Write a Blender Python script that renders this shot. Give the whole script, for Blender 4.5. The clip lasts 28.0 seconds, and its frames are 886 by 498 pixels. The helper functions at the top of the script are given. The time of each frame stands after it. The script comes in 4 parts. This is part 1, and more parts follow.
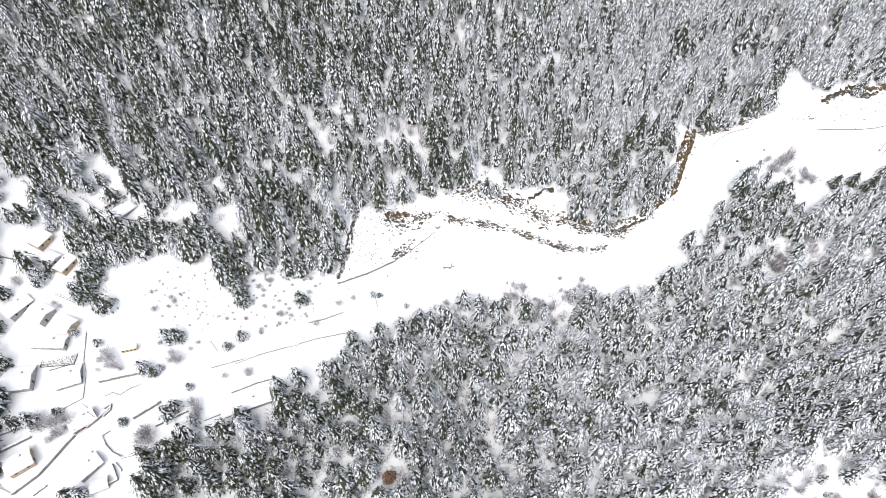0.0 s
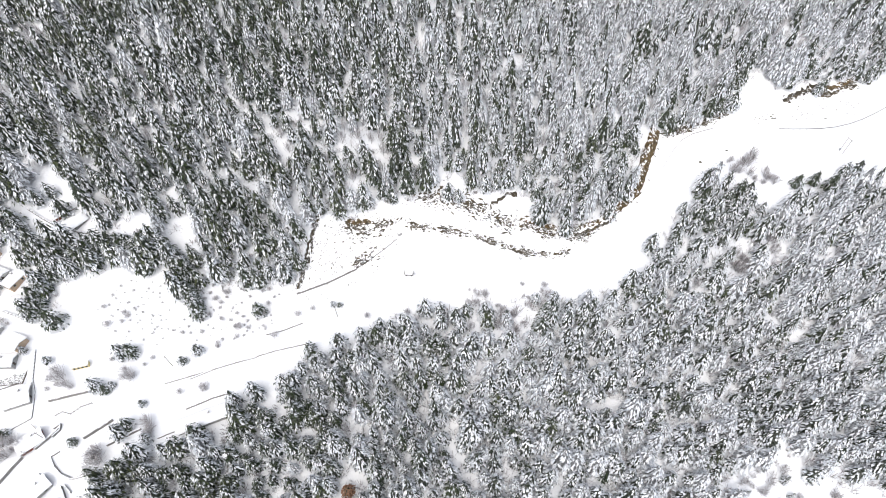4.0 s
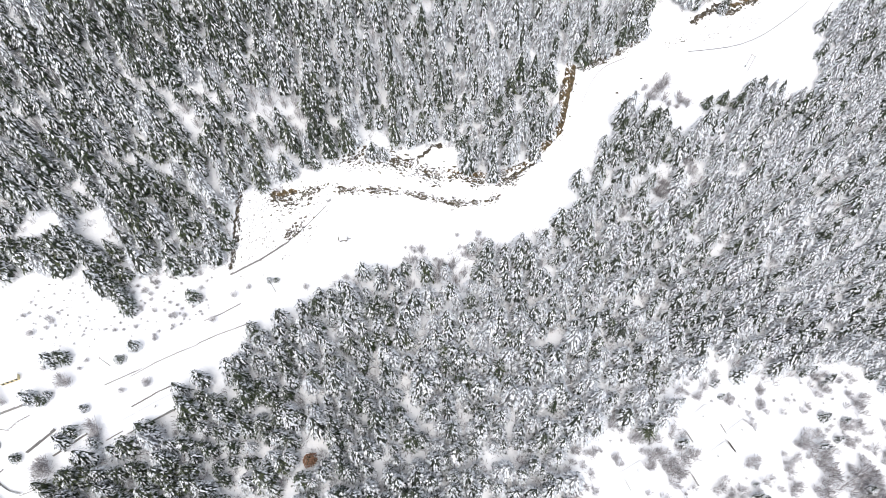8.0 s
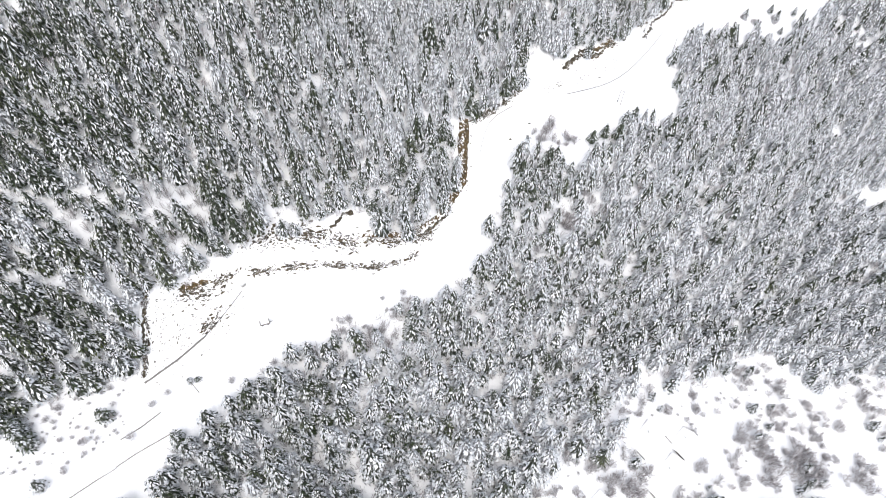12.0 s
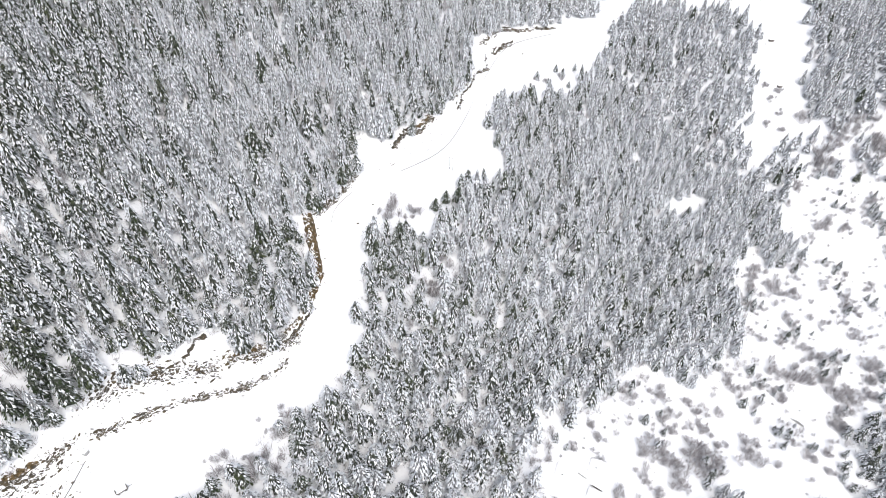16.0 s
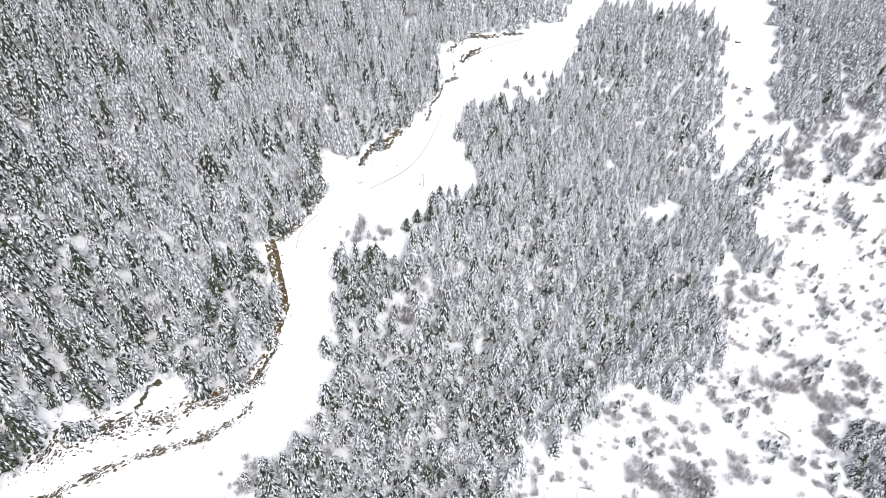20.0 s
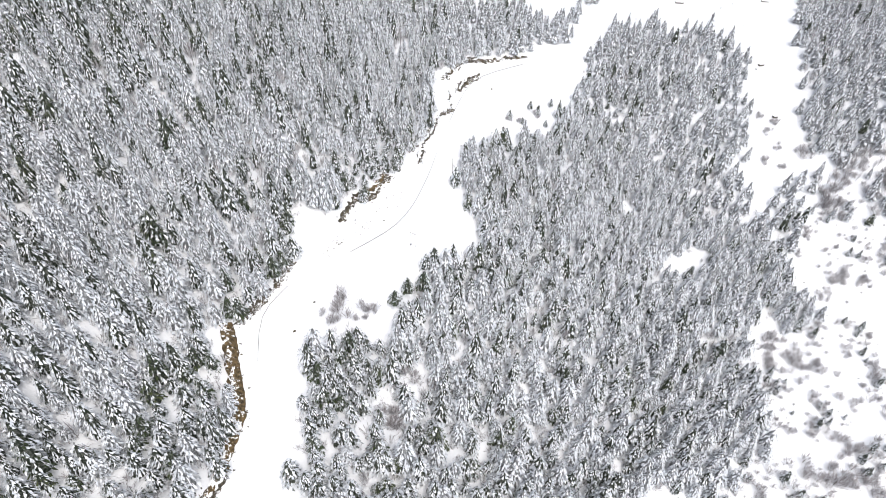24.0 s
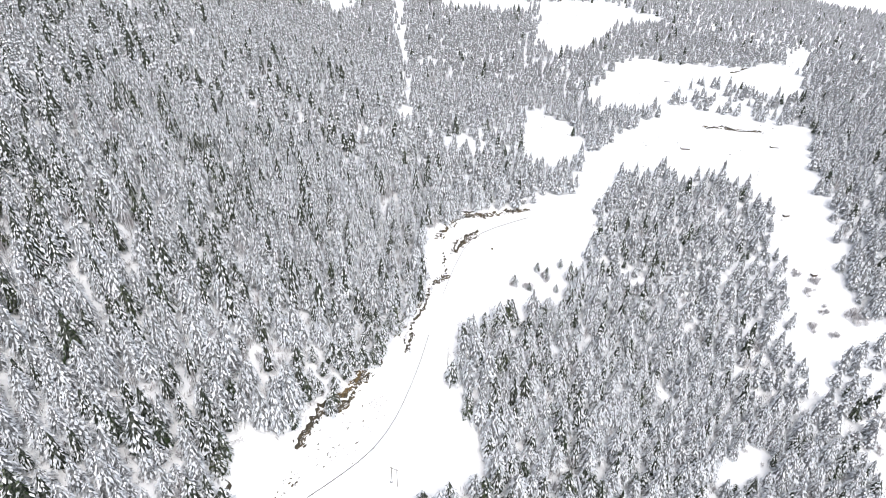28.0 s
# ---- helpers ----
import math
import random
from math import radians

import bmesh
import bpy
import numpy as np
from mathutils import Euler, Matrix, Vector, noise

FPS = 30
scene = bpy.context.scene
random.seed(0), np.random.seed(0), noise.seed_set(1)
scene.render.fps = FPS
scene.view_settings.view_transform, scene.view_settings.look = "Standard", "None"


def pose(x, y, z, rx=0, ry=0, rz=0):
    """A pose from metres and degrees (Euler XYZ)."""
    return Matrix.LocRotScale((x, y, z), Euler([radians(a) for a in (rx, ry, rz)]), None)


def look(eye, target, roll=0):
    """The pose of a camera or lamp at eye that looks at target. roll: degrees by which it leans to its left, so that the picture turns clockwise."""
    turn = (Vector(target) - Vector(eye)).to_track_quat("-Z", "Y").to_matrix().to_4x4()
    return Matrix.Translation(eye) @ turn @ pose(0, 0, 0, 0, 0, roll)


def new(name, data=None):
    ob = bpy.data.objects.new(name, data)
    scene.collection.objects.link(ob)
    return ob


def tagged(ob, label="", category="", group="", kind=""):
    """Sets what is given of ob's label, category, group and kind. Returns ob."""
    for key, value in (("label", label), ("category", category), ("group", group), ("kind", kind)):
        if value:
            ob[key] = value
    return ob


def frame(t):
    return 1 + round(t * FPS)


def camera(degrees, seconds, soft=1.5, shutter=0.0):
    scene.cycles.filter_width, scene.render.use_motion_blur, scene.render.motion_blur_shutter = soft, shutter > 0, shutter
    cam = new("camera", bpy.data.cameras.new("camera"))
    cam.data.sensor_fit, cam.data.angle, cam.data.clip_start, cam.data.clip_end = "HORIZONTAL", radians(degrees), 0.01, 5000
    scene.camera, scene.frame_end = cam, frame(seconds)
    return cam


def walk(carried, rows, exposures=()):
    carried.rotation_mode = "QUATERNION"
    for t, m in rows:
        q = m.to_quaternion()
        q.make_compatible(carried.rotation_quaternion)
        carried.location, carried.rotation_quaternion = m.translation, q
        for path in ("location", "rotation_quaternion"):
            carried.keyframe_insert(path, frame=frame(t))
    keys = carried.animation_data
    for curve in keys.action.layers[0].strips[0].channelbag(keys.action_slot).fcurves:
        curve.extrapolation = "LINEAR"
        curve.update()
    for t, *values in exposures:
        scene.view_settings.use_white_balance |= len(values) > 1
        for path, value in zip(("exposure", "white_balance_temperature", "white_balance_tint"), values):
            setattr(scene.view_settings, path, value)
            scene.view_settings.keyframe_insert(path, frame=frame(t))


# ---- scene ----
cam = camera(78.05, 28.0, soft=0.6)
PATH = [
    (0, (1.37, -129.42, 229.96), (1.38, -66.67, 152.10), -2.15),
    (0.5, (2.73, -129.12, 230.35), (2.89, -66.47, 152.41), -2.21),
    (1, (4.31, -128.74, 230.25), (4.61, -66.07, 152.33), -2.15),
    (1.5, (5.66, -128.35, 229.90), (6.15, -65.65, 151.99), -2.06),
    (2, (7.25, -127.75, 229.89), (7.90, -65.05, 151.99), -2.00),
    (2.5, (9.17, -127.21, 229.52), (9.92, -64.43, 151.68), -1.88),
    (3, (11.15, -126.71, 229.21), (11.98, -63.84, 151.45), -1.78),
    (3.5, (13.14, -125.70, 229.08), (14.13, -62.90, 151.26), -1.73),
    (5.5, (23.52, -121.45, 231.74), (31.85, -60.47, 152.93), -1.85),
    (6, (24.38, -121.80, 231.82), (33.53, -60.95, 153.00), -1.88),
    (6.5, (24.74, -121.80, 231.98), (34.06, -62.49, 152.01), -1.95),
    (7, (24.35, -121.70, 232.10), (33.50, -65.64, 149.80), -1.89),
    (7.5, (24.23, -121.52, 232.20), (33.67, -67.51, 148.57), -1.81),
    (8, (24.07, -121.81, 232.20), (34.38, -68.13, 148.46), -1.68),
    (8.5, (23.96, -121.59, 232.39), (35.07, -68.17, 148.59), -1.53),
    (9, (23.70, -121.10, 232.77), (35.86, -67.57, 149.19), -1.30),
    (9.5, (23.30, -120.88, 232.66), (37.60, -65.34, 150.74), -0.94),
    (10, (23.61, -120.87, 232.92), (40.57, -62.76, 153.33), -0.76),
    (10.5, (23.78, -120.94, 233.06), (43.33, -61.65, 154.94), -0.60),
    (11, (23.43, -120.85, 233.14), (45.58, -62.21, 155.22), -0.24),
    (11.5, (22.89, -120.31, 233.19), (47.40, -62.61, 155.28), 0.20),
    (12, (22.58, -119.65, 232.96), (49.51, -62.89, 155.16), 0.58),
    (12.5, (22.75, -119.41, 232.43), (51.87, -63.27, 154.96), 0.68),
    (14.5, (25.90, -123.80, 229.86), (60.87, -61.43, 159.96), -0.19),
    (15, (27.36, -123.05, 229.57), (67.99, -62.40, 161.23), -0.03),
    (15.5, (27.83, -121.88, 229.18), (75.16, -64.96, 161.95), 0.28),
    (16, (28.34, -120.79, 228.46), (80.27, -67.88, 161.35), 0.51),
    (16.5, (29.11, -119.51, 227.95), (82.64, -68.09, 160.93), 0.63),
    (17, (30.19, -117.98, 227.84), (84.44, -67.32, 160.83), 0.77),
    (17.5, (31.92, -116.84, 227.79), (86.51, -66.53, 160.79), 0.76),
    (18, (33.92, -116.01, 227.87), (88.62, -65.81, 160.88), 0.73),
    (18.5, (35.90, -114.22, 227.63), (90.81, -64.20, 160.68), 0.74),
    (19, (38.30, -111.98, 227.47), (93.34, -62.12, 160.50), 0.80),
    (19.5, (40.80, -109.54, 227.16), (96.04, -59.88, 160.21), 0.86),
    (20, (44.16, -106.37, 226.70), (99.43, -56.72, 159.76), 0.89),
    (20.5, (48.71, -102.13, 225.92), (104.09, -52.52, 159.05), 0.90),
    (21, (54.75, -96.72, 225.62), (110.19, -47.23, 158.71), 0.99),
    (21.5, (61.43, -91.00, 224.54), (116.95, -41.50, 157.70), 1.04),
    (23.5, (87.55, -66.90, 216.85), (143.83, -17.22, 150.79), 0.98),
    (24, (95.01, -60.44, 215.72), (151.43, -10.76, 149.78), 1.01),
    (24.5, (102.56, -53.75, 214.90), (159.05, -4.08, 149.01), 1.02),
    (25, (110.74, -46.86, 214.58), (167.94, 3.35, 149.72), 1.03),
    (25.5, (118.69, -39.84, 213.46), (177.66, 11.91, 151.46), 0.96),
    (26, (126.77, -32.70, 212.16), (187.60, 20.52, 153.28), 0.94),
    (26.5, (134.68, -25.48, 211.02), (197.23, 29.20, 155.36), 0.96),
    (27, (142.89, -18.27, 210.14), (206.84, 37.55, 157.28), 0.95),
    (27.5, (151.33, -11.50, 209.43), (216.48, 45.35, 159.19), 0.93),
    (28, (159.73, -4.69, 208.36), (225.59, 52.84, 159.84), 0.96),
]
walk(cam, [(t, look(eye, target, roll)) for t, eye, target, roll in PATH])

# ---- world and light: a bright overcast sky over snow ----
SUN_ELEVATION, SUN_ROTATION = radians(58), radians(205)
world = bpy.data.worlds.new("overcast_sky")
scene.world = world
world.use_nodes = True
wn = world.node_tree.nodes
sky = wn.new("ShaderNodeTexSky")
sky.sky_type = "NISHITA"
sky.sun_disc = False
sky.sun_elevation, sky.sun_rotation = SUN_ELEVATION, SUN_ROTATION
sky.dust_density, sky.air_density, sky.ozone_density = 4.0, 1.0, 1.0
wn["Background"].inputs["Strength"].default_value = 0.15
cloud = wn.new("ShaderNodeHueSaturation")  # cloud cover greys the sky's blue
cloud.inputs["Saturation"].default_value = 0.48
world.node_tree.links.new(sky.outputs["Color"], cloud.inputs["Color"])
world.node_tree.links.new(cloud.outputs["Color"], wn["Background"].inputs["Color"])
sun = new("sun", bpy.data.lights.new("sun", "SUN"))
sun.data.energy, sun.data.angle, sun.data.color = 1.1, radians(90), (1.0, 0.96, 0.9)
sun.rotation_mode = "QUATERNION"
_way = Vector((math.sin(SUN_ROTATION) * math.cos(SUN_ELEVATION), math.cos(SUN_ROTATION) * math.cos(SUN_ELEVATION), math.sin(SUN_ELEVATION)))
sun.rotation_quaternion = _way.to_track_quat("Z", "Y")
sun.location = _way * 600
scene.view_settings.exposure = 0.45


# ---- materials ----
def material(name, colour, roughness=0.8, metallic=0.0):
    m = bpy.data.materials.new(name)
    m.use_nodes = True
    b = m.node_tree.nodes["Principled BSDF"]
    b.inputs["Base Color"].default_value = (*colour, 1)
    b.inputs["Roughness"].default_value = roughness
    b.inputs["Metallic"].default_value = metallic
    b.inputs["Specular IOR Level"].default_value = 0.25
    return m


def node(m, kind, **inputs):
    n = m.node_tree.nodes.new(kind)
    for key, value in inputs.items():
        n.inputs[key.replace("_", " ")].default_value = value
    return n


def link(m, a, b):
    m.node_tree.links.new(a, b)


def mixed(m, factor, a, b):
    n = m.node_tree.nodes.new("ShaderNodeMix")
    n.data_type = "RGBA"
    for socket, value in ((n.inputs[0], factor), (n.inputs[6], a), (n.inputs[7], b)):
        if isinstance(value, (tuple, list)):
            socket.default_value = (*value, 1) if len(value) == 3 else value
        elif isinstance(value, (int, float)):
            socket.default_value = value
        else:
            link(m, value, socket)
    return n.outputs[2]


def maths(m, op, a, b=0.0, clamp=False):
    n = m.node_tree.nodes.new("ShaderNodeMath")
    n.operation, n.use_clamp = op, clamp
    for socket, value in zip(n.inputs, (a, b)):
        if isinstance(value, (int, float)):
            socket.default_value = value
        else:
            link(m, value, socket)
    return n.outputs[0]


def ramp(m, value, low, high):
    n = m.node_tree.nodes.new("ShaderNodeMapRange")
    n.interpolation_type = "SMOOTHSTEP"
    link(m, value, n.inputs[0])
    n.inputs[1].default_value, n.inputs[2].default_value = low, high
    return n.outputs[0]


def grain(m, scale, detail=3.0, rough=0.6):
    c = m.node_tree.nodes.new("ShaderNodeTexCoord")
    n = node(m, "ShaderNodeTexNoise", Scale=scale, Detail=detail, Roughness=rough)
    link(m, c.outputs["Object"], n.inputs["Vector"])
    return n.outputs["Fac"]


def bump(m, height, strength, distance):
    n = node(m, "ShaderNodeBump", Strength=strength, Distance=distance)
    link(m, height, n.inputs["Height"])
    link(m, n.outputs[0], m.node_tree.nodes["Principled BSDF"].inputs["Normal"])


def base_of(m):
    return m.node_tree.nodes["Principled BSDF"].inputs["Base Color"]


def snow_material(name, tint=(0.86, 0.87, 0.89)):
    m = material(name, tint, 0.7)
    drift = grain(m, 0.03, 4)
    fine = grain(m, 0.9, 4)
    link(m, mixed(m, ramp(m, drift, 0.35, 0.65), tint, (0.80, 0.82, 0.86)), base_of(m))
    bump(m, maths(m, "ADD", maths(m, "MULTIPLY", grain(m, 0.15, 3), 2.0), fine), 0.35, 0.5)
    return m


def needle_material(name, dark, light, edge):
    """Needles under a load of snow: most boughs carry a white ridge, some hang bare."""
    m = material(name, dark, 0.75)
    geo = m.node_tree.nodes.new("ShaderNodeNewGeometry")
    each = geo.outputs["Random Per Island"]
    green = mixed(m, ramp(m, grain(m, 0.03, 2), 0.35, 0.65), dark, light)
    tone = mixed(m, each, (0.56, 0.60, 0.655), (0.83, 0.845, 0.88))
    clump = maths(m, "MULTIPLY", ramp(m, grain(m, 0.45, 1.5, 0.5), 0.25, 0.75), 0.62)
    zone = maths(m, "MULTIPLY", maths(m, "SUBTRACT", grain(m, 0.022, 3), 0.5), 0.35)
    load = maths(m, "ADD", maths(m, "ADD", clump, zone), maths(m, "MULTIPLY", each, 0.38))
    link(m, mixed(m, ramp(m, load, edge - 0.24, edge + 0.24), green, tone), base_of(m))
    return m


SNOW = snow_material("snow")
BARK = material("bark", (0.08, 0.06, 0.045), 0.9)
link(BARK, mixed(BARK, grain(BARK, 2.0, 4), (0.05, 0.04, 0.035), (0.16, 0.14, 0.12)), base_of(BARK))
NEEDLES = needle_material("snowy_needles", (0.03, 0.038, 0.03), (0.07, 0.076, 0.06), 0.37)
GREEN_NEEDLES = needle_material("half_bare_needles", (0.02, 0.034, 0.014), (0.06, 0.072, 0.032), 0.53)
# heavy snow over greyed needles; the grey also paints haze on distant trees
WHITE_NEEDLES = needle_material("loaded_hazy_needles", (0.07, 0.075, 0.08), (0.13, 0.135, 0.135), 0.25)


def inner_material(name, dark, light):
    """The core shell inside a crown; the shade between outer boughs is put into its colour."""
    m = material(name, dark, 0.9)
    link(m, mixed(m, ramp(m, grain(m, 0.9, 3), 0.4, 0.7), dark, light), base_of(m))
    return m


# needle green darkened, and snowy grey, to paint the shaded gaps between boughs
INNER = inner_material("shade_dark_inner_boughs", (0.02, 0.028, 0.018), (0.13, 0.135, 0.12))
WHITE_INNER = inner_material("snowy_shade_grey_inner_boughs", (0.15, 0.155, 0.16), (0.48, 0.49, 0.51))
TWIGS = material("snow_dusted_twigs", (0.3, 0.28, 0.28), 0.85)
_geo = TWIGS.node_tree.nodes.new("ShaderNodeNewGeometry")
link(TWIGS, mixed(TWIGS, ramp(TWIGS, _geo.outputs["Random Per Island"], 0.2, 0.95), (0.25, 0.23, 0.235), (0.74, 0.74, 0.77)), base_of(TWIGS))
FOREST = [NEEDLES, BARK, INNER, GREEN_NEEDLES, TWIGS, WHITE_NEEDLES, WHITE_INNER]

# ---- the lie of the land ----
# valley line: x, y, height, rise to its left, fall to its right
VALLEY = [(-420, -110, -6, .34, .20), (-300, -75, -7, .34, .20), (-200, -35, -7, .34, .22), (-110, -2, -7, .42, .26), (-33, 30, -8, .58, .32),
          (40, 58, -6, .70, .38), (100, 62, -3, .62, .46), (150, 88, 0, .48, .60), (200, 116, 4, .44, .66), (265, 124, 9, .50, .70), (340, 162, 11, .55, .68),
          (420, 206, 9, .55, .60), (510, 216, 9, .42, .50), (620, 214, 11, .22, .36), (740, 202, 13, .17, .16), (860, 158, 17, .14, .03), (1300, 150, 45, .12, .02)]


def _line(step=12.0):
    out = []
    for a, b in zip(VALLEY, VALLEY[1:]):
        n = max(1, int(math.hypot(b[0] - a[0], b[1] - a[1]) / step))
        for k in range(n):
            f = k / n
            out.append([p + (q - p) * f for p, q in zip(a, b)] + [b[0] - a[0], b[1] - a[1]])
    out = np.array(out)
    t = out[:, 5:7]
    k = 5
    tp = np.pad(t, ((k, k), (0, 0)), mode="edge")
    t = sum(tp[i:i + len(t)] for i in range(2 * k + 1))
    out[:, 5:7] = t / np.linalg.norm(t, axis=1, keepdims=True)
    return out


LINE = _line()


def valley_at(x, y):
    """Lateral offset from the valley line (left positive) and the line's values there."""
    x, y = np.broadcast_arrays(np.asarray(x, float), np.asarray(y, float))
    shape = x.shape
    x, y = x.ravel(), y.ravel()
    lat, zr, sl, sr = (np.empty(len(x)) for _ in range(4))
    for i in range(0, len(x), 20000):
        dx, dy = x[i:i + 20000, None] - LINE[:, 0], y[i:i + 20000, None] - LINE[:, 1]
        d2 = dx * dx + dy * dy
        w = np.exp(-(d2 - d2.min(1, keepdims=True)) / (2 * 55.0 ** 2))
        w /= w.sum(1, keepdims=True)
        j = slice(i, i + 20000)
        lat[j] = (w * (LINE[:, 5] * dy - LINE[:, 6] * dx)).sum(1)
        zr[j], sl[j], sr[j] = (w * LINE[:, 2]).sum(1), (w * LINE[:, 3]).sum(1), (w * LINE[:, 4]).sum(1)
    return tuple(v.reshape(shape) for v in (lat, zr, sl, sr))


def ground(x, y):
    lat, zr, sl, sr = valley_at(x, y)
    up = np.logaddexp(0, (lat - 20) / 7) * 7
    down = np.logaddexp(0, (-lat - 16) / 7) * 7
    z = zr + 320 * (1 - np.exp(-sl * up / 320)) - 160 * (1 - np.exp(-sr * down / 160))
    rough = np.clip((np.abs(lat) - 15) / 40, 0, 1)
    z += rough * (1.6 * np.sin(x / 17 + 1.3 * np.sin(y / 23)) * np.sin(y / 19 + .8) + .8 * np.sin(x / 7.3 + y / 9.1))
    return z

OPEN = {
    "corridor_west": [(-174, 22), (-168, 42), (-154, 47), (-116, 51), (-112, 38), (-106, 23), (-98, 42), (-78, 43), (-57, 40), (-55, 50), (-47, 70), (-41, 82), (-27, 79), (-12, 77),
        (8, 89), (24, 92), (70, 93), (71, 77), (89, 67), (112, 71), (130, 80), (148, 107), (164, 132), (163, 82), (144, 66), (133, 52), (127, 45), (111, 33),
        (92, 31), (65, 29), (42, 24), (22, 26), (2, 23), (-15, 16), (-34, 8), (-60, 1), (-60, -10), (-51, -19), (-82, -17), (-83, -29), (-117, -37), (-132, -44),
        (-131, -62), (-189, -61), (-216, 19), (-191, 24)],
    "corridor_mid": [(130, 78), (146, 111), (165, 132), (183, 136), (210, 148), (210, 152), (228, 167), (243, 158), (269, 162), (302, 171), (335, 178), (386, 206), (396, 222), (435, 247),
        (465, 250), (518, 234), (566, 231), (586, 213), (665, 236), (643, 196), (571, 178), (529, 162), (471, 147), (442, 151), (412, 156), (371, 161), (354, 154), (329, 135),
        (308, 87), (270, 98), (252, 100), (224, 80), (202, 73), (202, 93), (178, 97), (141, 63), (134, 52), (114, 34), (95, 30), (94, 61), (121, 74)],
    "corridor_far": [(586, 213), (687, 248), (762, 249), (900, 238), (918, 215), (865, 191), (926, 154), (898, 102), (936, 87), (863, 74), (789, 48), (725, 20), (674, 2), (644, -10),
        (632, -39), (593, -23), (530, -17), (545, 2), (558, -5), (570, 10), (611, 26), (642, 41), (677, 60), (717, 79), (747, 121), (702, 154), (710, 170), (657, 200),
        (563, 178)],
    "clear_a": [(717, 363), (740, 312), (684, 250), (631, 246), (601, 274)],
    "clear_b": [(791, 323), (911, 360), (1054, 376), (1085, 313), (1133, 241), (1266, 199), (1374, 220), (1398, 192), (1048, 131), (1043, 144), (1045, 189), (1022, 262), (934, 240), (905, 240),
        (824, 280)],
    "clear_c": [(1279, 719), (1492, 642), (1380, 456), (1221, 479), (1051, 446), (932, 450), (976, 510)],
    "clear_d": [(813, 911), (960, 907), (789, 786)],
    "clear_e": [(1076, 861), (1293, 736), (1169, 652), (1069, 732)],
    "stripe": [(1013, 893), (1036, 881), (821, 660), (711, 543), (532, 360), (521, 365), (700, 550)],
    "open_se": [(149, -65), (175, -45), (207, -57), (246, -54), (278, -62), (292, -86), (338, -81), (342, -104), (383, -85), (408, -59), (476, -51), (456, -75), (500, -95), (503, -60),
        (549, -41), (585, -58), (625, -127), (600, -200), (462, -215), (400, -203), (372, -183), (352, -180), (332, -195), (307, -197)],
    "clear_f": [(418, 13), (476, 15), (483, -8), (427, 0)],
    "clear_g": [(459, 63), (476, 55), (452, 48)],
    "village_se": [(94.0, -68.8), (106.3, -71.5), (119.2, -64.6), (127.6, -70.6), (138.8, -72.7), (155.9, -68.3), (168.7, -52.3), (187.7, -34.2), (193.9, -38.5), (194.8, -58.7), (214.5, -65.7), (234.8, -60.1), (262.8, -63.6), (301.6, -67.1),
        (296, -61), (260, -124), (180, -130), (90, -115), (79, -100)],
    "house_clear": [(-221, 130), (-212, 132), (-195, 110), (-178, 103), (-164, 88), (-155, 69), (-114, 70), (-105, 57), (-113, 53), (-133, 65), (-171, 64), (-187, 69), (-195, 82), (-188, 90)],
    "village_w": [(-237, 100), (-224, 96), (-215, 80), (-204, 66), (-188, 57), (-177, 45), (-180, 31), (-174, 22), (-183, 9), (-213, 8)],
    "strip_g": [(839.0, 216.7), (903.2, 213.0), (931.4, 175.8), (941.0, 125.0), (935.5, 86.9), (911.8, 81.8), (876.7, 145.9), (829.4, 188.5)],
    "bank_1": [(136, 87), (143.7, 100.5), (148.9, 111.2), (154.8, 121.4), (161.6, 129.9), (162, 135), (156, 135), (148, 124.5), (142, 114), (137, 104), (130, 91)],
    "bank_2": [(98, 66), (108, 69), (119, 75.5), (123, 79.6), (136, 87), (130, 91), (119, 84.5), (108, 75), (96, 71)],
    "south_glade": [(-114.3, -60.4), (-89.6, -58.8), (-85.2, -67.2), (-115.8, -67.4)],
    "village_sw": [(-191.9, -52.1), (-164.2, -51.3), (-141.4, -52.4), (-129.9, -59.8), (-119.6, -72.5), (-185.4, -71.3)],
}


def inside(polygon, x, y):
    """Which of the places x, y lie inside the polygon."""
    res = np.zeros(np.shape(x), bool)
    px, py = polygon[-1]
    for qx, qy in polygon:
        if qy != py:
            cut = (qy > y) != (py > y)
            res ^= cut & (x < (px - qx) * (y - qy) / (py - qy) + qx)
        px, py = qx, qy
    return res


def is_open(x, y):
    res = np.zeros(np.shape(x), bool)
    for polygon in OPEN.values():
        res |= inside(polygon, x, y)
    return res


def mesh_of(name, verts, faces, materials, face_materials=None, smooth=False):
    """A mesh from arrays: verts (n, 3), faces (m, 3 or 4)."""
    me = bpy.data.meshes.new(name)
    verts, faces = np.asarray(verts, np.float32), np.asarray(faces, np.int32)
    k = faces.shape[1]
    me.vertices.add(len(verts))
    me.vertices.foreach_set("co", verts.ravel())
    me.loops.add(faces.size)
    me.loops.foreach_set("vertex_index", faces.ravel())
    me.polygons.add(len(faces))
    me.polygons.foreach_set("loop_start", np.arange(0, faces.size, k, dtype=np.int32))
    for m in materials:
        me.materials.append(m)
    if face_materials is not None:
        me.polygons.foreach_set("material_index", np.asarray(face_materials, np.int32))
    me.polygons.foreach_set("use_smooth", np.full(len(faces), smooth))
    me.update(calc_edges=True)
    me.validate()
    return me


# ---- ground: one sheet, fine in the valley and coarse towards the horizon ----
def spaced(low, high, step, far):
    core = np.arange(low, high + step, step)
    out = np.geomspace(step, far, 26).cumsum()
    return np.concatenate([(low - out)[::-1], core, core[-1] + out])


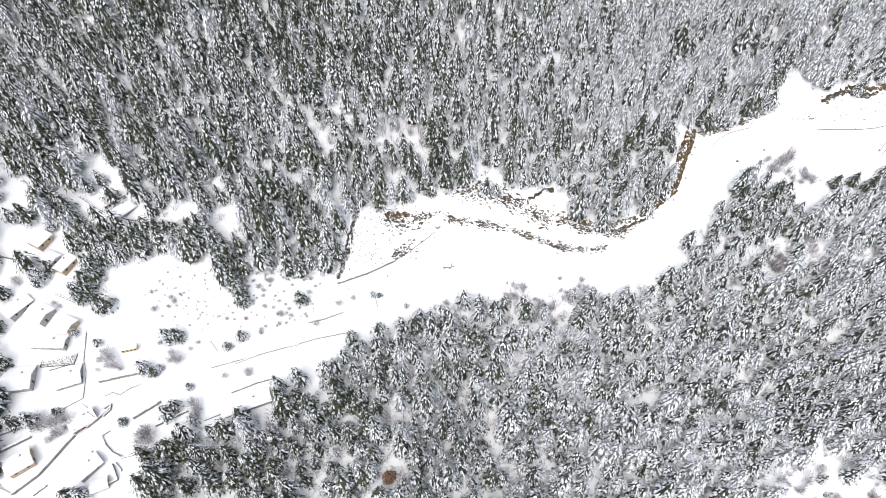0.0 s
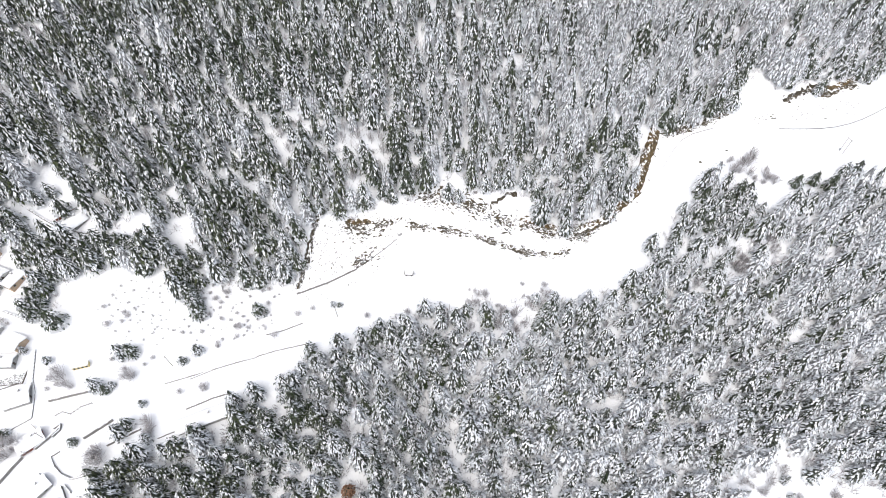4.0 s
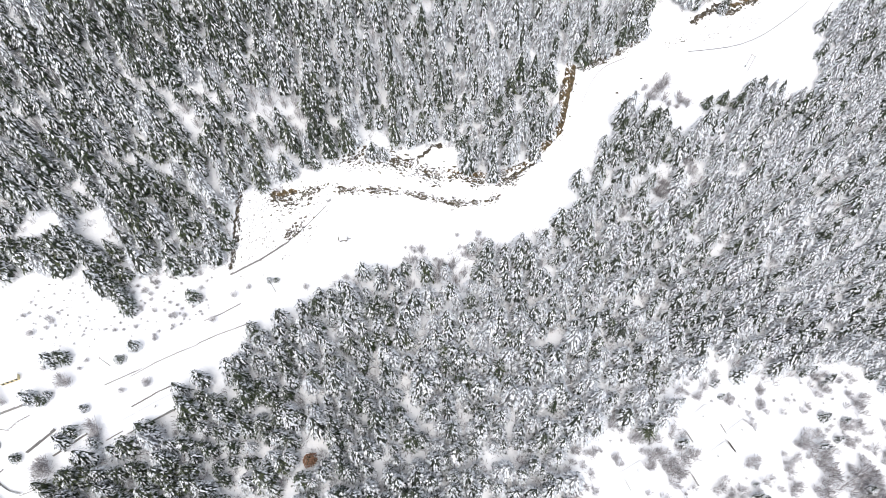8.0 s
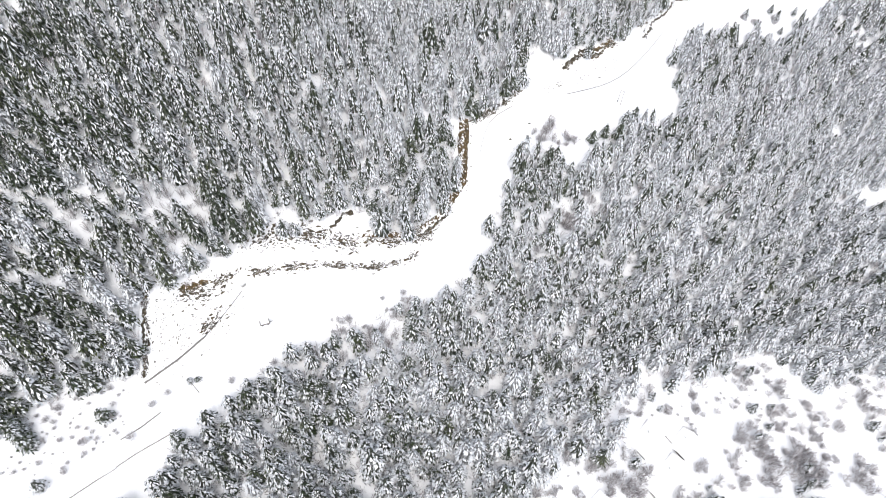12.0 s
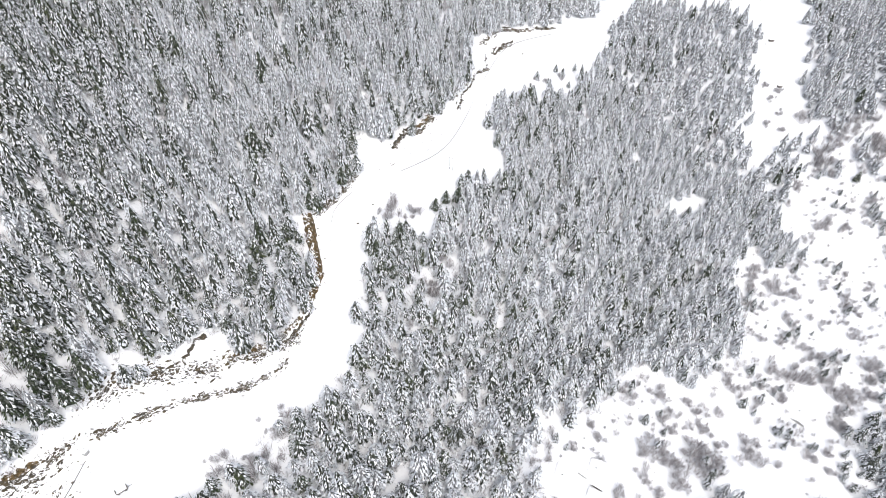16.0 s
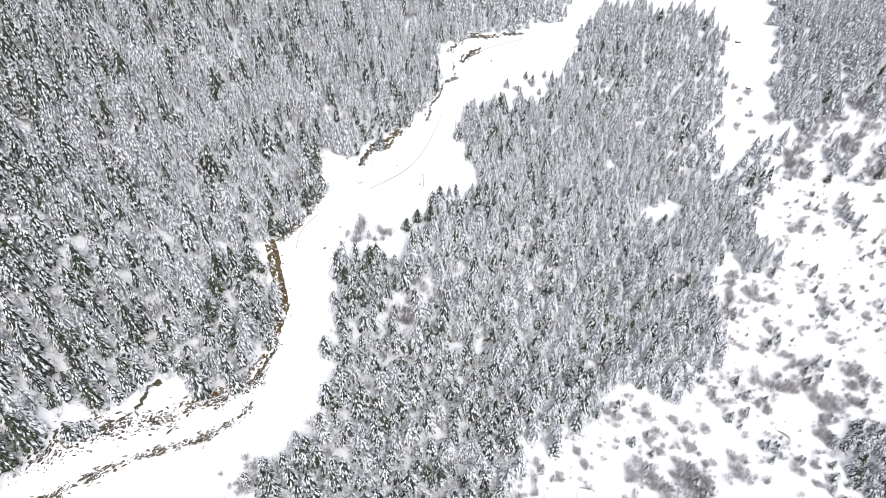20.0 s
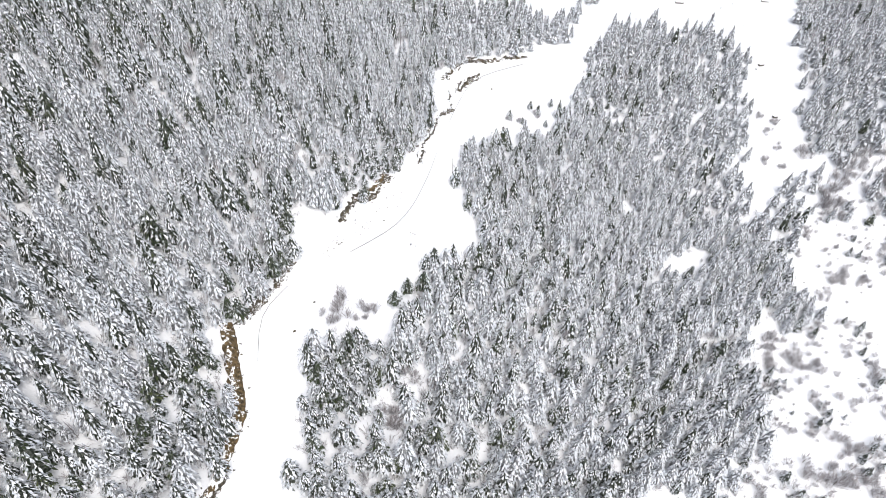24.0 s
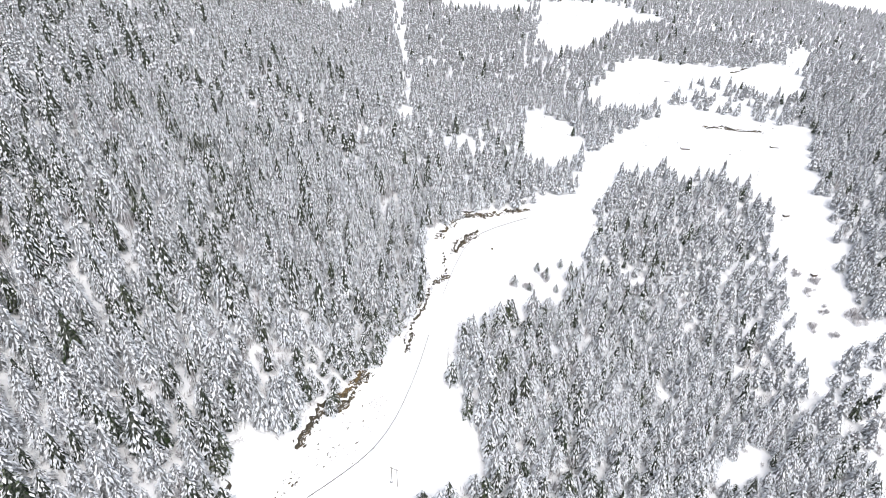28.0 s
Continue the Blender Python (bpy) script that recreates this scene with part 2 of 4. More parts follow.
gx, gy = spaced(-320, 980, 5.0, 900), spaced(-240, 420, 5.0, 900)
GX, GY = np.meshgrid(gx, gy)
GZ = ground(GX, GY)
idx = np.arange(GX.size).reshape(GX.shape)
quads = np.stack([idx[:-1, :-1], idx[:-1, 1:], idx[1:, 1:], idx[1:, :-1]], -1).reshape(-1, 4)
land = new("ground", mesh_of("ground", np.stack([GX, GY, GZ], -1).reshape(-1, 3), quads, [SNOW], smooth=True))
tagged(land, "deep white snow lying over a mountain valley", "snow ground", kind="structure")


# ---- spruces ----
def crown_radius(f, radius):
    """Half the crown's width at a share of its height."""
    return radius * (max(0.0, 1 - f ** 2.3) ** 0.72 + 0.04)


def spruce_template(seed, height, radius, tiers, per, droop=0.5, blade=1.0, trunk=True):
    """Boughs hanging as long fingers round a core shell coloured dark for shade, tier over tier: verts, quads and what
    each is.
    """
    rng = np.random.default_rng(seed)
    verts, faces, mats = [], [], []
    if trunk:
        for k in range(3):
            a, b = 2 * math.pi * k / 3, 2 * math.pi * (k + 1) / 3
            i = len(verts)
            r = 0.018 * height
            verts += [(r * math.cos(a), r * math.sin(a), -1.0), (r * math.cos(b), r * math.sin(b), -1.0), (0.02 * math.cos(b), 0.02 * math.sin(b), height * .97), (0.02 * math.cos(a), 0.02 * math.sin(a), height * .97)]
            faces.append((i, i + 1, i + 2, i + 3))
            mats.append(1)
    # core shell seen between the boughs, its dark colour painting the shade there
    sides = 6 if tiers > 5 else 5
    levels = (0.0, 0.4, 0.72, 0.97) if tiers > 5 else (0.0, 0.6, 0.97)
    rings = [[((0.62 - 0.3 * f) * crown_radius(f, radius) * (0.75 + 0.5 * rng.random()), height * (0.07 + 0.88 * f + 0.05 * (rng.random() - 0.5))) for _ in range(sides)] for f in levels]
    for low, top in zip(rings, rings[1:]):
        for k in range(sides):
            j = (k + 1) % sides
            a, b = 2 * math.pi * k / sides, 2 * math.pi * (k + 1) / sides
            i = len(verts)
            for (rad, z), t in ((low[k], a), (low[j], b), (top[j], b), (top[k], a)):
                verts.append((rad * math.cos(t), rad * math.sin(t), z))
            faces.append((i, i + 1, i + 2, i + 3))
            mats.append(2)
    span = 0.86 * height
    lobe, lean = rng.random() * 6.28, 0.12 + 0.16 * rng.random()
    for k in range(tiers):
        f = (k + 0.2 + 0.7 * rng.random()) / tiers
        wide = crown_radius(f, radius) * (0.86 + 0.28 * rng.random())
        n = max(5, round(per * (wide / radius) ** 0.8))
        turn = rng.random() * 6.28
        for j in range(n):
            a = turn + 2 * math.pi * (j + 0.9 * rng.random()) / n
            swell = 1 + lean * math.sin(2 * a + lobe)
            g = f + 0.9 * (rng.random() - 0.5) / tiers
            drop = (0.7 + 0.055 * height) * (0.6 + 0.8 * rng.random()) * (1.35 - 0.75 * f) * 2 * droop
            z = height * 0.13 + span * g
            q = (0.66 - 0.3 * f) * crown_radius(max(0.0, min(1.0, g)), radius) * swell * (0.8 + 0.4 * rng.random())
            rr = q + (0.24 * wide + 0.1 * radius) * (0.7 + 0.6 * rng.random())
            w = 0.34 * blade * (0.6 + 0.8 * rng.random()) * (0.7 + 0.3 * wide / radius)
            m = q + (0.55 + 0.25 * rng.random()) * (rr - q)
            zm = z - 0.4 * drop
            ca, sa = math.cos(a), math.sin(a)
            b = a + (rng.random() - 0.5) * 1.3
            cb, sb = math.cos(b), math.sin(b)
            i = len(verts)
            verts += [(q * ca, q * sa, z), (m * ca + w * sb, m * sa - w * cb, zm - 0.4 * w), (q * ca + (rr - q) * cb, q * sa + (rr - q) * sb, z - drop), (m * ca - w * sb, m * sa + w * cb, zm - 0.4 * w)]
            faces.append((i, i + 1, i + 2, i + 3))
            mats.append(0)
    return np.array(verts), np.array(faces), np.array(mats)


def bare_template(seed, height, radius, twigs, thin=1.0):
    """A leafless tree: a short trunk and a fan of thin snow-dusted branches."""
    rng = np.random.default_rng(seed)
    verts, faces, mats = [], [], []
    for k in range(twigs):
        a, f = rng.random() * 6.28, rng.random()
        ca, sa = math.cos(a), math.sin(a)
        ox, oy = rng.uniform(-0.35, 0.35, 2) * radius
        z0, r = height * (0.15 + 0.5 * f), radius * (0.35 + 0.65 * rng.random()) * (1 - 0.4 * f)
        z1 = z0 + height * (0.15 + 0.3 * rng.random())
        w = (0.07 + 0.09 * rng.random()) * thin
        i = len(verts)
        r *= 0.8
        verts += [(ox, oy, z0 * 0.6), (ox + 0.6 * r * ca + w * sa, oy + 0.6 * r * sa - w * ca, z0 + 0.5 * (z1 - z0)), (ox + r * ca, oy + r * sa, z1), (ox + 0.6 * r * ca - w * sa, oy + 0.6 * r * sa + w * ca, z0 + 0.5 * (z1 - z0))]
        faces.append((i, i + 1, i + 2, i + 3))
        mats.append(4)
    for k in range(3):
        a, b = 2 * math.pi * k / 3, 2 * math.pi * (k + 1) / 3
        i = len(verts)
        verts += [(0.14 * math.cos(a), 0.14 * math.sin(a), -0.8), (0.14 * math.cos(b), 0.14 * math.sin(b), -0.8), (0.03, 0, height * .8), (-0.03, 0, height * .8)]
        faces.append((i, i + 1, i + 2, i + 3))
        mats.append(1)
    return np.array(verts), np.array(faces), np.array(mats)


def planted(name, x, y, heights, widths, turns, kinds, loads, templates):
    """One mesh of many trees, each from one of the templates; loads: the needle material of each tree."""
    z = ground(x, y) - 0.2
    vs, fs, ms, start = [], [], [], 0
    for k, (v, f, m) in enumerate(templates):
        pick = np.where(kinds == k)[0]
        if not len(pick):
            continue
        c, s = np.cos(turns[pick])[:, None], np.sin(turns[pick])[:, None]
        w, h = widths[pick][:, None], heights[pick][:, None]
        vx, vy = (v[:, 0] * c - v[:, 1] * s) * w + x[pick][:, None], (v[:, 0] * s + v[:, 1] * c) * w + y[pick][:, None]
        vz = v[:, 2] * h + z[pick][:, None]
        vs.append(np.stack([vx, vy, vz], -1).reshape(-1, 3))
        fs.append((f[None] + (start + np.arange(len(pick)) * len(v))[:, None, None]).reshape(-1, f.shape[1]))
        load = loads[pick][:, None]
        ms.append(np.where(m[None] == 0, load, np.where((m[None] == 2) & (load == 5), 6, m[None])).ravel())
        start += len(pick) * len(v)
    return mesh_of(name, np.concatenate(vs), np.concatenate(fs), FOREST, np.concatenate(ms))


def scattered(x0, x1, y0, y1, step, seed, region):
    """Places on a jittered grid inside a region, none of them in the open."""
    rng = np.random.default_rng(seed)
    X, Y = np.meshgrid(np.arange(x0, x1, step), np.arange(y0, y1, step))
    X, Y = (v.ravel() + rng.uniform(-0.4, 0.4, v.size) * step for v in (X, Y))
    keep = region(X, Y)
    X, Y = X[keep], Y[keep]
    ragged = 2.5 + 0.004 * np.maximum(0, X - 300)
    keep = ~is_open(X + rng.normal(0, ragged), Y + rng.normal(0, ragged))
    return X[keep], Y[keep], rng


NEAR_TREES = [spruce_template(s, 17.5, 4.2, 12, 14, blade=1.08) for s in range(12)] + [bare_template(60 + s, 11.0, 4.0, 60, 0.8) for s in range(3)]
HILL_TREES = [spruce_template(s + 20, 15.0, 4.5, 11, 14, blade=1.15) for s in range(12)] + [bare_template(65 + s, 9.0, 3.6, 60, 0.8) for s in range(2)]
VILLAGE_TREES = [spruce_template(s + 30, 15.5, 4.2, 12, 15, blade=0.95) for s in range(8)] + [bare_template(68 + s, 8.0, 3.6, 60, 0.7) for s in range(2)]
MID_TREES = [spruce_template(s + 40, 15.5, 4.5, 8, 9, blade=1.9) for s in range(8)] + [bare_template(70, 11.0, 3.6, 40)]
FAR_TREES = [spruce_template(s + 50, 14.5, 5.0, 4, 6, blade=3.2, trunk=False) for s in range(6)] + [bare_template(80, 11.0, 4.0, 14)]

NEAR_WOODS = [(-262, -20), (-275, 120), (-275, 215), (-140, 250), (20, 300), (100, 360), (260, 440), (330, 440), (430, 330), (520, 240), (545, 60), (545, -80), (540, -215), (330, -225), (180, -150), (60, -110), (-60, -75), (-160, -75)]
MID_WOODS = [(200, 400), (260, 700), (450, 820), (560, 640), (740, 430), (860, 250), (960, 150), (960, 40), (760, -10), (700, -160), (520, -160), (480, 0), (480, 250), (350, 400)]


def on_hill(x, y):
    """The hill of younger, closer trees inside the valley's bend."""
    return (inside(NEAR_WOODS, x, y) | inside(MID_WOODS, x, y) | ((x > 520) & (x < 1050) & (y < 120) & (y > -260))) & (x > 20) & (valley_at(x, y)[0] < 0)


def on_near_hill(x, y):
    return on_hill(x, y) & (x < 520)


def on_far_hill(x, y):
    return on_hill(x, y) & (x >= 520)


def below_village(x, y):
    """The close dark wood between the village road and the hill."""
    return inside(NEAR_WOODS, x, y) & ~on_hill(x, y) & (x < 25) & (valley_at(x, y)[0] < 0)


def in_near(x, y):
    return inside(NEAR_WOODS, x, y) & ~on_hill(x, y) & ~below_village(x, y)


def in_mid(x, y):
    return inside(MID_WOODS, x, y) & ~inside(NEAR_WOODS, x, y) & ~on_hill(x, y)


def in_far(x, y):
    return ~inside(MID_WOODS, x, y) & ~inside(NEAR_WOODS, x, y) & ~on_hill(x, y) & (y > 20 + 0 * x) & (y < 1150 - 0.0 * x) & (x + 0.55 * y > 380) & (x > 240)


def in_far_near(x, y):
    return in_far(x, y) & (x < 1320)


def in_far_last(x, y):
    return in_far(x, y) & (x >= 1320)


def loads_at(x, y, chance):
    """Which trees have shed their snow (3), carry some (0) or are heavily loaded (5): bare low above the village, white
    up the valley, where the paler load also paints in distance haze.
    """
    green = np.clip(0.55 - (x + 40) / 280 + 0.4 * np.sin(x / 47 + 1.0) * np.sin(y / 39), np.clip(0.15 - x / 3000, 0.02, 0.2), 0.62)
    white = np.clip(0.12 + (x - 10) / 420 + 0.3 * np.sin(x / 61 + 2.0) * np.sin(y / 53 + 1), 0.08, np.clip(0.6 + (x - 300) / 900, 0.6, 0.95))
    return np.where(chance < green, 3, np.where(chance > 1 - white, 5, 0))


def bareness(x, y):
    """The share of leafless trees."""
    return np.clip(0.05 + 0.5 * (np.sin(x / 37 + 1.1 * np.sin(y / 31 + 2)) * np.sin(y / 27 + 0.6) - 0.45) + 0.5 * np.exp(-((x - 480) ** 2 + (y + 190) ** 2) / 70 ** 2) + 0.8 * np.exp(-((x - (648)) ** 2 + (y - (-103)) ** 2) / 60 ** 2), 0.03, 0.8)


THIN_WOOD = [(527, 328), (569, 343), (621, 348), (649, 326), (627, 296), (584, 282), (561, 307)]  # half-cleared slope
FAR_BELT = [(800, 305), (870, 315), (1000, 270), (1040, 200), (1030, 140), (935, 95), (900, 130), (885, 200), (880, 235), (800, 240)]  # open row of trees between two clearings
EDGE_SCRUB = [(36, 32, 9), (53, 21, 13), (69, 29, 10), (188, 52, 10), (205, 58, 11), (211, 49, 8), (189, 49, 7), (204, 106, 14), (212, 95, 9), (600, -60, 24), (628, -85, 26)]  # thin scrubby places: x, y, reach
ROADSIDE = []


def woods(name, label, box, step, seed, region, templates, bare):
    x, y, rng = scattered(*box, step, seed, region)
    gaps = np.sin(x / 21 + 2 * np.sin(y / 33)) * np.sin(y / 17 + 1.7 * np.sin(x / 29)) + rng.uniform(-0.5, 0.5, len(x))
    keep = (gaps < 1.5) | (region in (on_near_hill, on_far_hill, below_village))
    keep &= ~(inside(THIN_WOOD, x, y) & (rng.random(len(x)) < 0.6))
    keep &= ~(inside(FAR_BELT, x, y) & (rng.random(len(x)) < 0.45))
    for px, py, reach in EDGE_SCRUB:
        keep &= ~((np.hypot(x - px, y - py) < reach) & (rng.random(len(x)) < 0.55))
    keep &= np.hypot(x + 27, y + 53) > 6.5
    x, y = x[keep], y[keep]
    if region in (in_near, on_near_hill, below_village):
        lat = valley_at(x, y)[0]
        edge = (((lat < -13) & (lat > -34)) | ((lat > 18) & (lat < 40))) & (x > -70) & (x < 330) & (rng.random(len(x)) < 0.85)
        ROADSIDE.extend(zip(x[edge].tolist(), y[edge].tolist()))
        x, y = x[~edge], y[~edge]
    n = len(x)
    size = np.clip(rng.normal(1.0, 0.22, n), 0.66, 1.5)
    first = len(templates) - bare
    kinds = np.where(rng.random(n) < bareness(x, y), rng.integers(first, len(templates), n), rng.integers(0, first, n))
    ob = new(name, planted(name, x, y, size * rng.uniform(0.85, 1.15, n), size ** 0.6 * rng.uniform(0.85, 1.2, n), rng.uniform(0, 6.28, n), kinds, loads_at(x, y, rng.random(n)), templates))
    return tagged(ob, label, "trees", kind="stuff")


woods("spruce_forest", "dense spruce forest loaded with fresh snow", (-340, 600, -250, 440), 7.2, 3, in_near, NEAR_TREES, 3)
woods("spruce_forest", "close dark spruces dusted with snow below the village", (-280, 30, -250, 60), 6.2, 13, below_village, VILLAGE_TREES, 2)
woods("spruce_forest", "dense snow-laden spruces on the slopes up the valley", (180, 980, -170, 830), 8.4, 4, in_mid, MID_TREES, 1)
woods("spruce_forest", "close young spruces under snow on the hill", (20, 540, -260, 240), 6.9, 7, on_near_hill, HILL_TREES, 2)
woods("spruce_forest", "close young spruces on the far side of the hill", (500, 1050, -260, 240), 8.2, 8, on_far_hill, MID_TREES, 1)
woods("far_spruce_forest", "snow-covered spruce woods round the far clearings", (200, 1350, 20, 1150), 10.3, 5, in_far_near, FAR_TREES, 1)
woods("far_spruce_forest", "distant snow-covered spruce woods", (1300, 2300, 20, 1150), 14.5, 6, in_far_last, FAR_TREES, 1)

# bare shrubs added between the trunks, greying the snow there in place of canopy shade
UNDER = [bare_template(110 + k, 4.6, 4.6, 28, 0.85) for k in range(8)]


def undergrowth(x, y):
    return in_near(x, y) | below_village(x, y) | (on_hill(x, y) & (x < 560))


x, y, rng = scattered(-275, 560, -225, 440, 6.9, 9, undergrowth)
n = len(x)
under = new("undergrowth", planted("undergrowth", x, y, rng.uniform(0.6, 1.3, n), rng.uniform(0.8, 1.4, n), rng.uniform(0, 6.28, n), rng.integers(0, 8, n), loads_at(x, y, rng.random(n)), UNDER))
tagged(under, "bare snow-dusted shrubs added to imitate shade in forest gaps", "undergrowth", kind="stuff")

# ---- things: helpers ----
def part(name, bm, mat, parent, label="", smooth=False):
    """Links a bmesh as one mesh object under a thing or a part."""
    me = bpy.data.meshes.new(name)
    bm.to_mesh(me)
    bm.free()
    me.materials.append(mat)
    if smooth:
        me.polygons.foreach_set("use_smooth", np.ones(len(me.polygons), bool))
    ob = new(name, me)
    ob.parent = parent
    if label:
        tagged(ob, label)
    return ob


def box(size, at=(0, 0, 0), bevel=0.0, turn=0.0, bm=None):
    """A box with its base centre at the given place."""
    bm = bm or bmesh.new()
    made = bmesh.ops.create_cube(bm, size=1.0)["verts"]
    bmesh.ops.transform(bm, matrix=Matrix.Translation(at) @ Matrix.Rotation(turn, 4, "Z") @ Matrix.Translation((0, 0, size[2] / 2)) @ Matrix.Diagonal((*size, 1)), verts=made)
    if bevel:
        edges = list({e for v in made for e in v.link_edges})
        bmesh.ops.bevel(bm, geom=edges, offset=bevel, segments=2, affect="EDGES", profile=0.6)
    return bm


def prism(points, x0, x1, bm=None):
    """A solid drawn out along x from an outline in y and z."""
    bm = bm or bmesh.new()
    a = [bm.verts.new((x0, y, z)) for y, z in points]
    b = [bm.verts.new((x1, y, z)) for y, z in points]
    bm.faces.new(a[::-1])
    bm.faces.new(b)
    n = len(points)
    for i in range(n):
        bm.faces.new((a[i], a[(i + 1) % n], b[(i + 1) % n], b[i]))
    bmesh.ops.recalc_face_normals(bm, faces=bm.faces)
    return bm


def rod(radius, a, b, sides=6, bm=None, top=1.0):
    """A round bar from a to b."""
    bm = bm or bmesh.new()
    a, b = Vector(a), Vector(b)
    made = bmesh.ops.create_cone(bm, cap_ends=True, segments=sides, radius1=radius, radius2=radius * top, depth=(b - a).length)["verts"]
    bmesh.ops.transform(bm, matrix=Matrix.Translation((a + b) / 2) @ (b - a).to_track_quat("Z", "Y").to_matrix().to_4x4(), verts=made)
    return bm


def high(x, y):
    return float(ground(x, y))


def thing(name, x, y, z, turn, label, category, group=""):
    ob = new(name)
    ob.empty_display_size = 0.5
    ob.matrix_basis = pose(x, y, z, 0, 0, turn)
    return tagged(ob, label, category, group)


def worn(name, a, b, scale, roughness=0.85, relief=0.3):
    m = material(name, a, roughness)
    link(m, mixed(m, ramp(m, grain(m, scale, 5, 0.65), 0.3, 0.7), a, b), base_of(m))
    if relief:
        bump(m, grain(m, scale * 4, 3), relief, 0.05)
    return m


def snow_topped(name, a, b, scale, low=0.55, high_edge=0.75, patchy=0.6):
    """A stone or soil surface with snow lying where it faces up."""
    m = material(name, a, 0.9)
    geo = m.node_tree.nodes.new("ShaderNodeNewGeometry")
    split = m.node_tree.nodes.new("ShaderNodeSeparateXYZ")
    link(m, geo.outputs["Normal"], split.inputs[0])
    bare = mixed(m, ramp(m, grain(m, scale, 5, 0.65), 0.3, 0.7), a, b)
    lie = maths(m, "ADD", split.outputs[2], maths(m, "MULTIPLY", maths(m, "SUBTRACT", grain(m, scale * 0.7, 3), 0.5), patchy))
    link(m, mixed(m, ramp(m, lie, low, high_edge), bare, (0.85, 0.86, 0.88)), base_of(m))
    bump(m, grain(m, scale * 3, 4), 0.5, 0.15)
    return m


PLASTER = worn("grey_render", (0.42, 0.42, 0.41), (0.3, 0.3, 0.3), 0.8)
TAN = worn("tan_render", (0.55, 0.42, 0.3), (0.42, 0.33, 0.25), 0.8)
WHITEWASH = worn("pale_render", (0.62, 0.62, 0.6), (0.45, 0.46, 0.46), 0.7)
RED_WOOD = worn("red_brown_wood", (0.22, 0.07, 0.045), (0.14, 0.05, 0.035), 1.5)
DARK_WOOD = worn("dark_weathered_wood", (0.11, 0.085, 0.07), (0.06, 0.05, 0.045), 2.0)
GREY_WOOD = worn("grey_pole_wood", (0.2, 0.18, 0.165), (0.13, 0.115, 0.105), 3.0)
GLASS = material("window_glass", (0.03, 0.035, 0.04), 0.08)
STONE = snow_topped("wall_stone", (0.17, 0.165, 0.16), (0.3, 0.29, 0.28), 1.5, 0.62, 0.8)
def tinted(m, share):
    """Mixes some brown into a stone, more on some pieces than on others."""
    info = m.node_tree.nodes.new("ShaderNodeObjectInfo")
    was = base_of(m).links[0].from_socket
    over = mixed(m, maths(m, "MULTIPLY", info.outputs["Random"], share), was, (0.15, 0.11, 0.05))
    link(m, over, base_of(m))
    return m


ROCK = snow_topped("river_rock", (0.024, 0.023, 0.022), (0.10, 0.092, 0.08), 1.2, 0.84, 1.02)
SOIL = snow_topped("brown_soil", (0.022, 0.02, 0.012), (0.17, 0.115, 0.055), 0.8, 0.86, 1.02, 1.7)
tinted(ROCK, 0.5)
METAL = material("galvanised_steel", (0.3, 0.31, 0.32), 0.45, 0.9)
DARK_METAL = worn("dark_cable", (0.05, 0.05, 0.05), (0.09, 0.09, 0.09), 2.0, 0.6, 0)
YELLOW = worn("yellow_render", (0.68, 0.58, 0.3), (0.55, 0.48, 0.3), 1.0)
CAP = snow_material("roof_snow", (0.87, 0.88, 0.9))


# ---- houses ----
def house(name, label, x, y, length, width, turn, walls=3.2, rise=1.4, wall=PLASTER, over=0.5, chimney=True, windows=2, category="house", group="village houses"):
    """A gabled house, its ridge along its own x, under a thick layer of snow."""
    c, sn = math.cos(radians(turn)), math.sin(radians(turn))
    corners = [high(x + dx * length * c - dy * width * sn, y + dx * length * sn + dy * width * c) for dx in (-0.5, 0.5) for dy in (-0.5, 0.5)]
    z = 0.6 * sum(corners) / 4 + 0.4 * min(corners)
    top = thing(name, x, y, z - 0.1, turn, label, category, group)
    hw, hl = width / 2, length / 2
    part("wall", prism([(-hw, -4.0), (hw, -4.0), (hw, walls), (0, walls + rise), (-hw, walls)], -hl, hl), wall, top)
    slope = rise / hw
    e = hw + over
    for side in (1, -1):
        roof = part("roof", prism([(0, walls + rise + 0.02), (side * e, walls - slope * over + 0.02), (side * e, walls - slope * over + 0.2), (0, walls + rise + 0.22)], -hl - over, hl + over), DARK_WOOD, top)
        cap = prism([(0, 0.005 + walls + rise + 0.22), (side * (e + 0.1), walls - slope * over + 0.18), (side * (e + 0.18), walls - slope * over + 0.45), (side * (e - 0.25), walls - slope * over + 0.85), (0, walls + rise + 0.8)], -hl - over - 0.1, hl + over + 0.1)
        part("snow_layer", cap, CAP, roof, "thick rounded layer of snow")
    if chimney:
        stack = part("chimney", box((0.7, 0.7, 1.9), (hl * 0.35, hw * 0.3, walls + rise * 0.6)), PLASTER, top)
        part("snow_cap", box((0.8, 0.8, 0.35), (hl * 0.35, hw * 0.3, walls + rise * 0.6 + 1.91), 0.12), CAP, stack)
    for side in (1, -1):
        for k in range(windows):
            px = (k + 0.5) / windows * length - hl
            pane = part("window", box((0.95, 0.1, 1.15), (px, side * (hw + 0.02), walls * 0.42)), GLASS, top)
            part("window_frame", box((1.15, 0.06, 0.1), (px, side * (hw + 0.05), walls * 0.42 - 0.11)), WHITEWASH, pane)
    door = part("door", box((0.1, 1.0, 2.05), (hl + 0.02, -hw * 0.35, 0.25)), DARK_WOOD, top)
    part("handle", box((0.06, 0.05, 0.14), (hl + 0.09, -hw * 0.35 + 0.38, 1.2)), METAL, door)
    return top


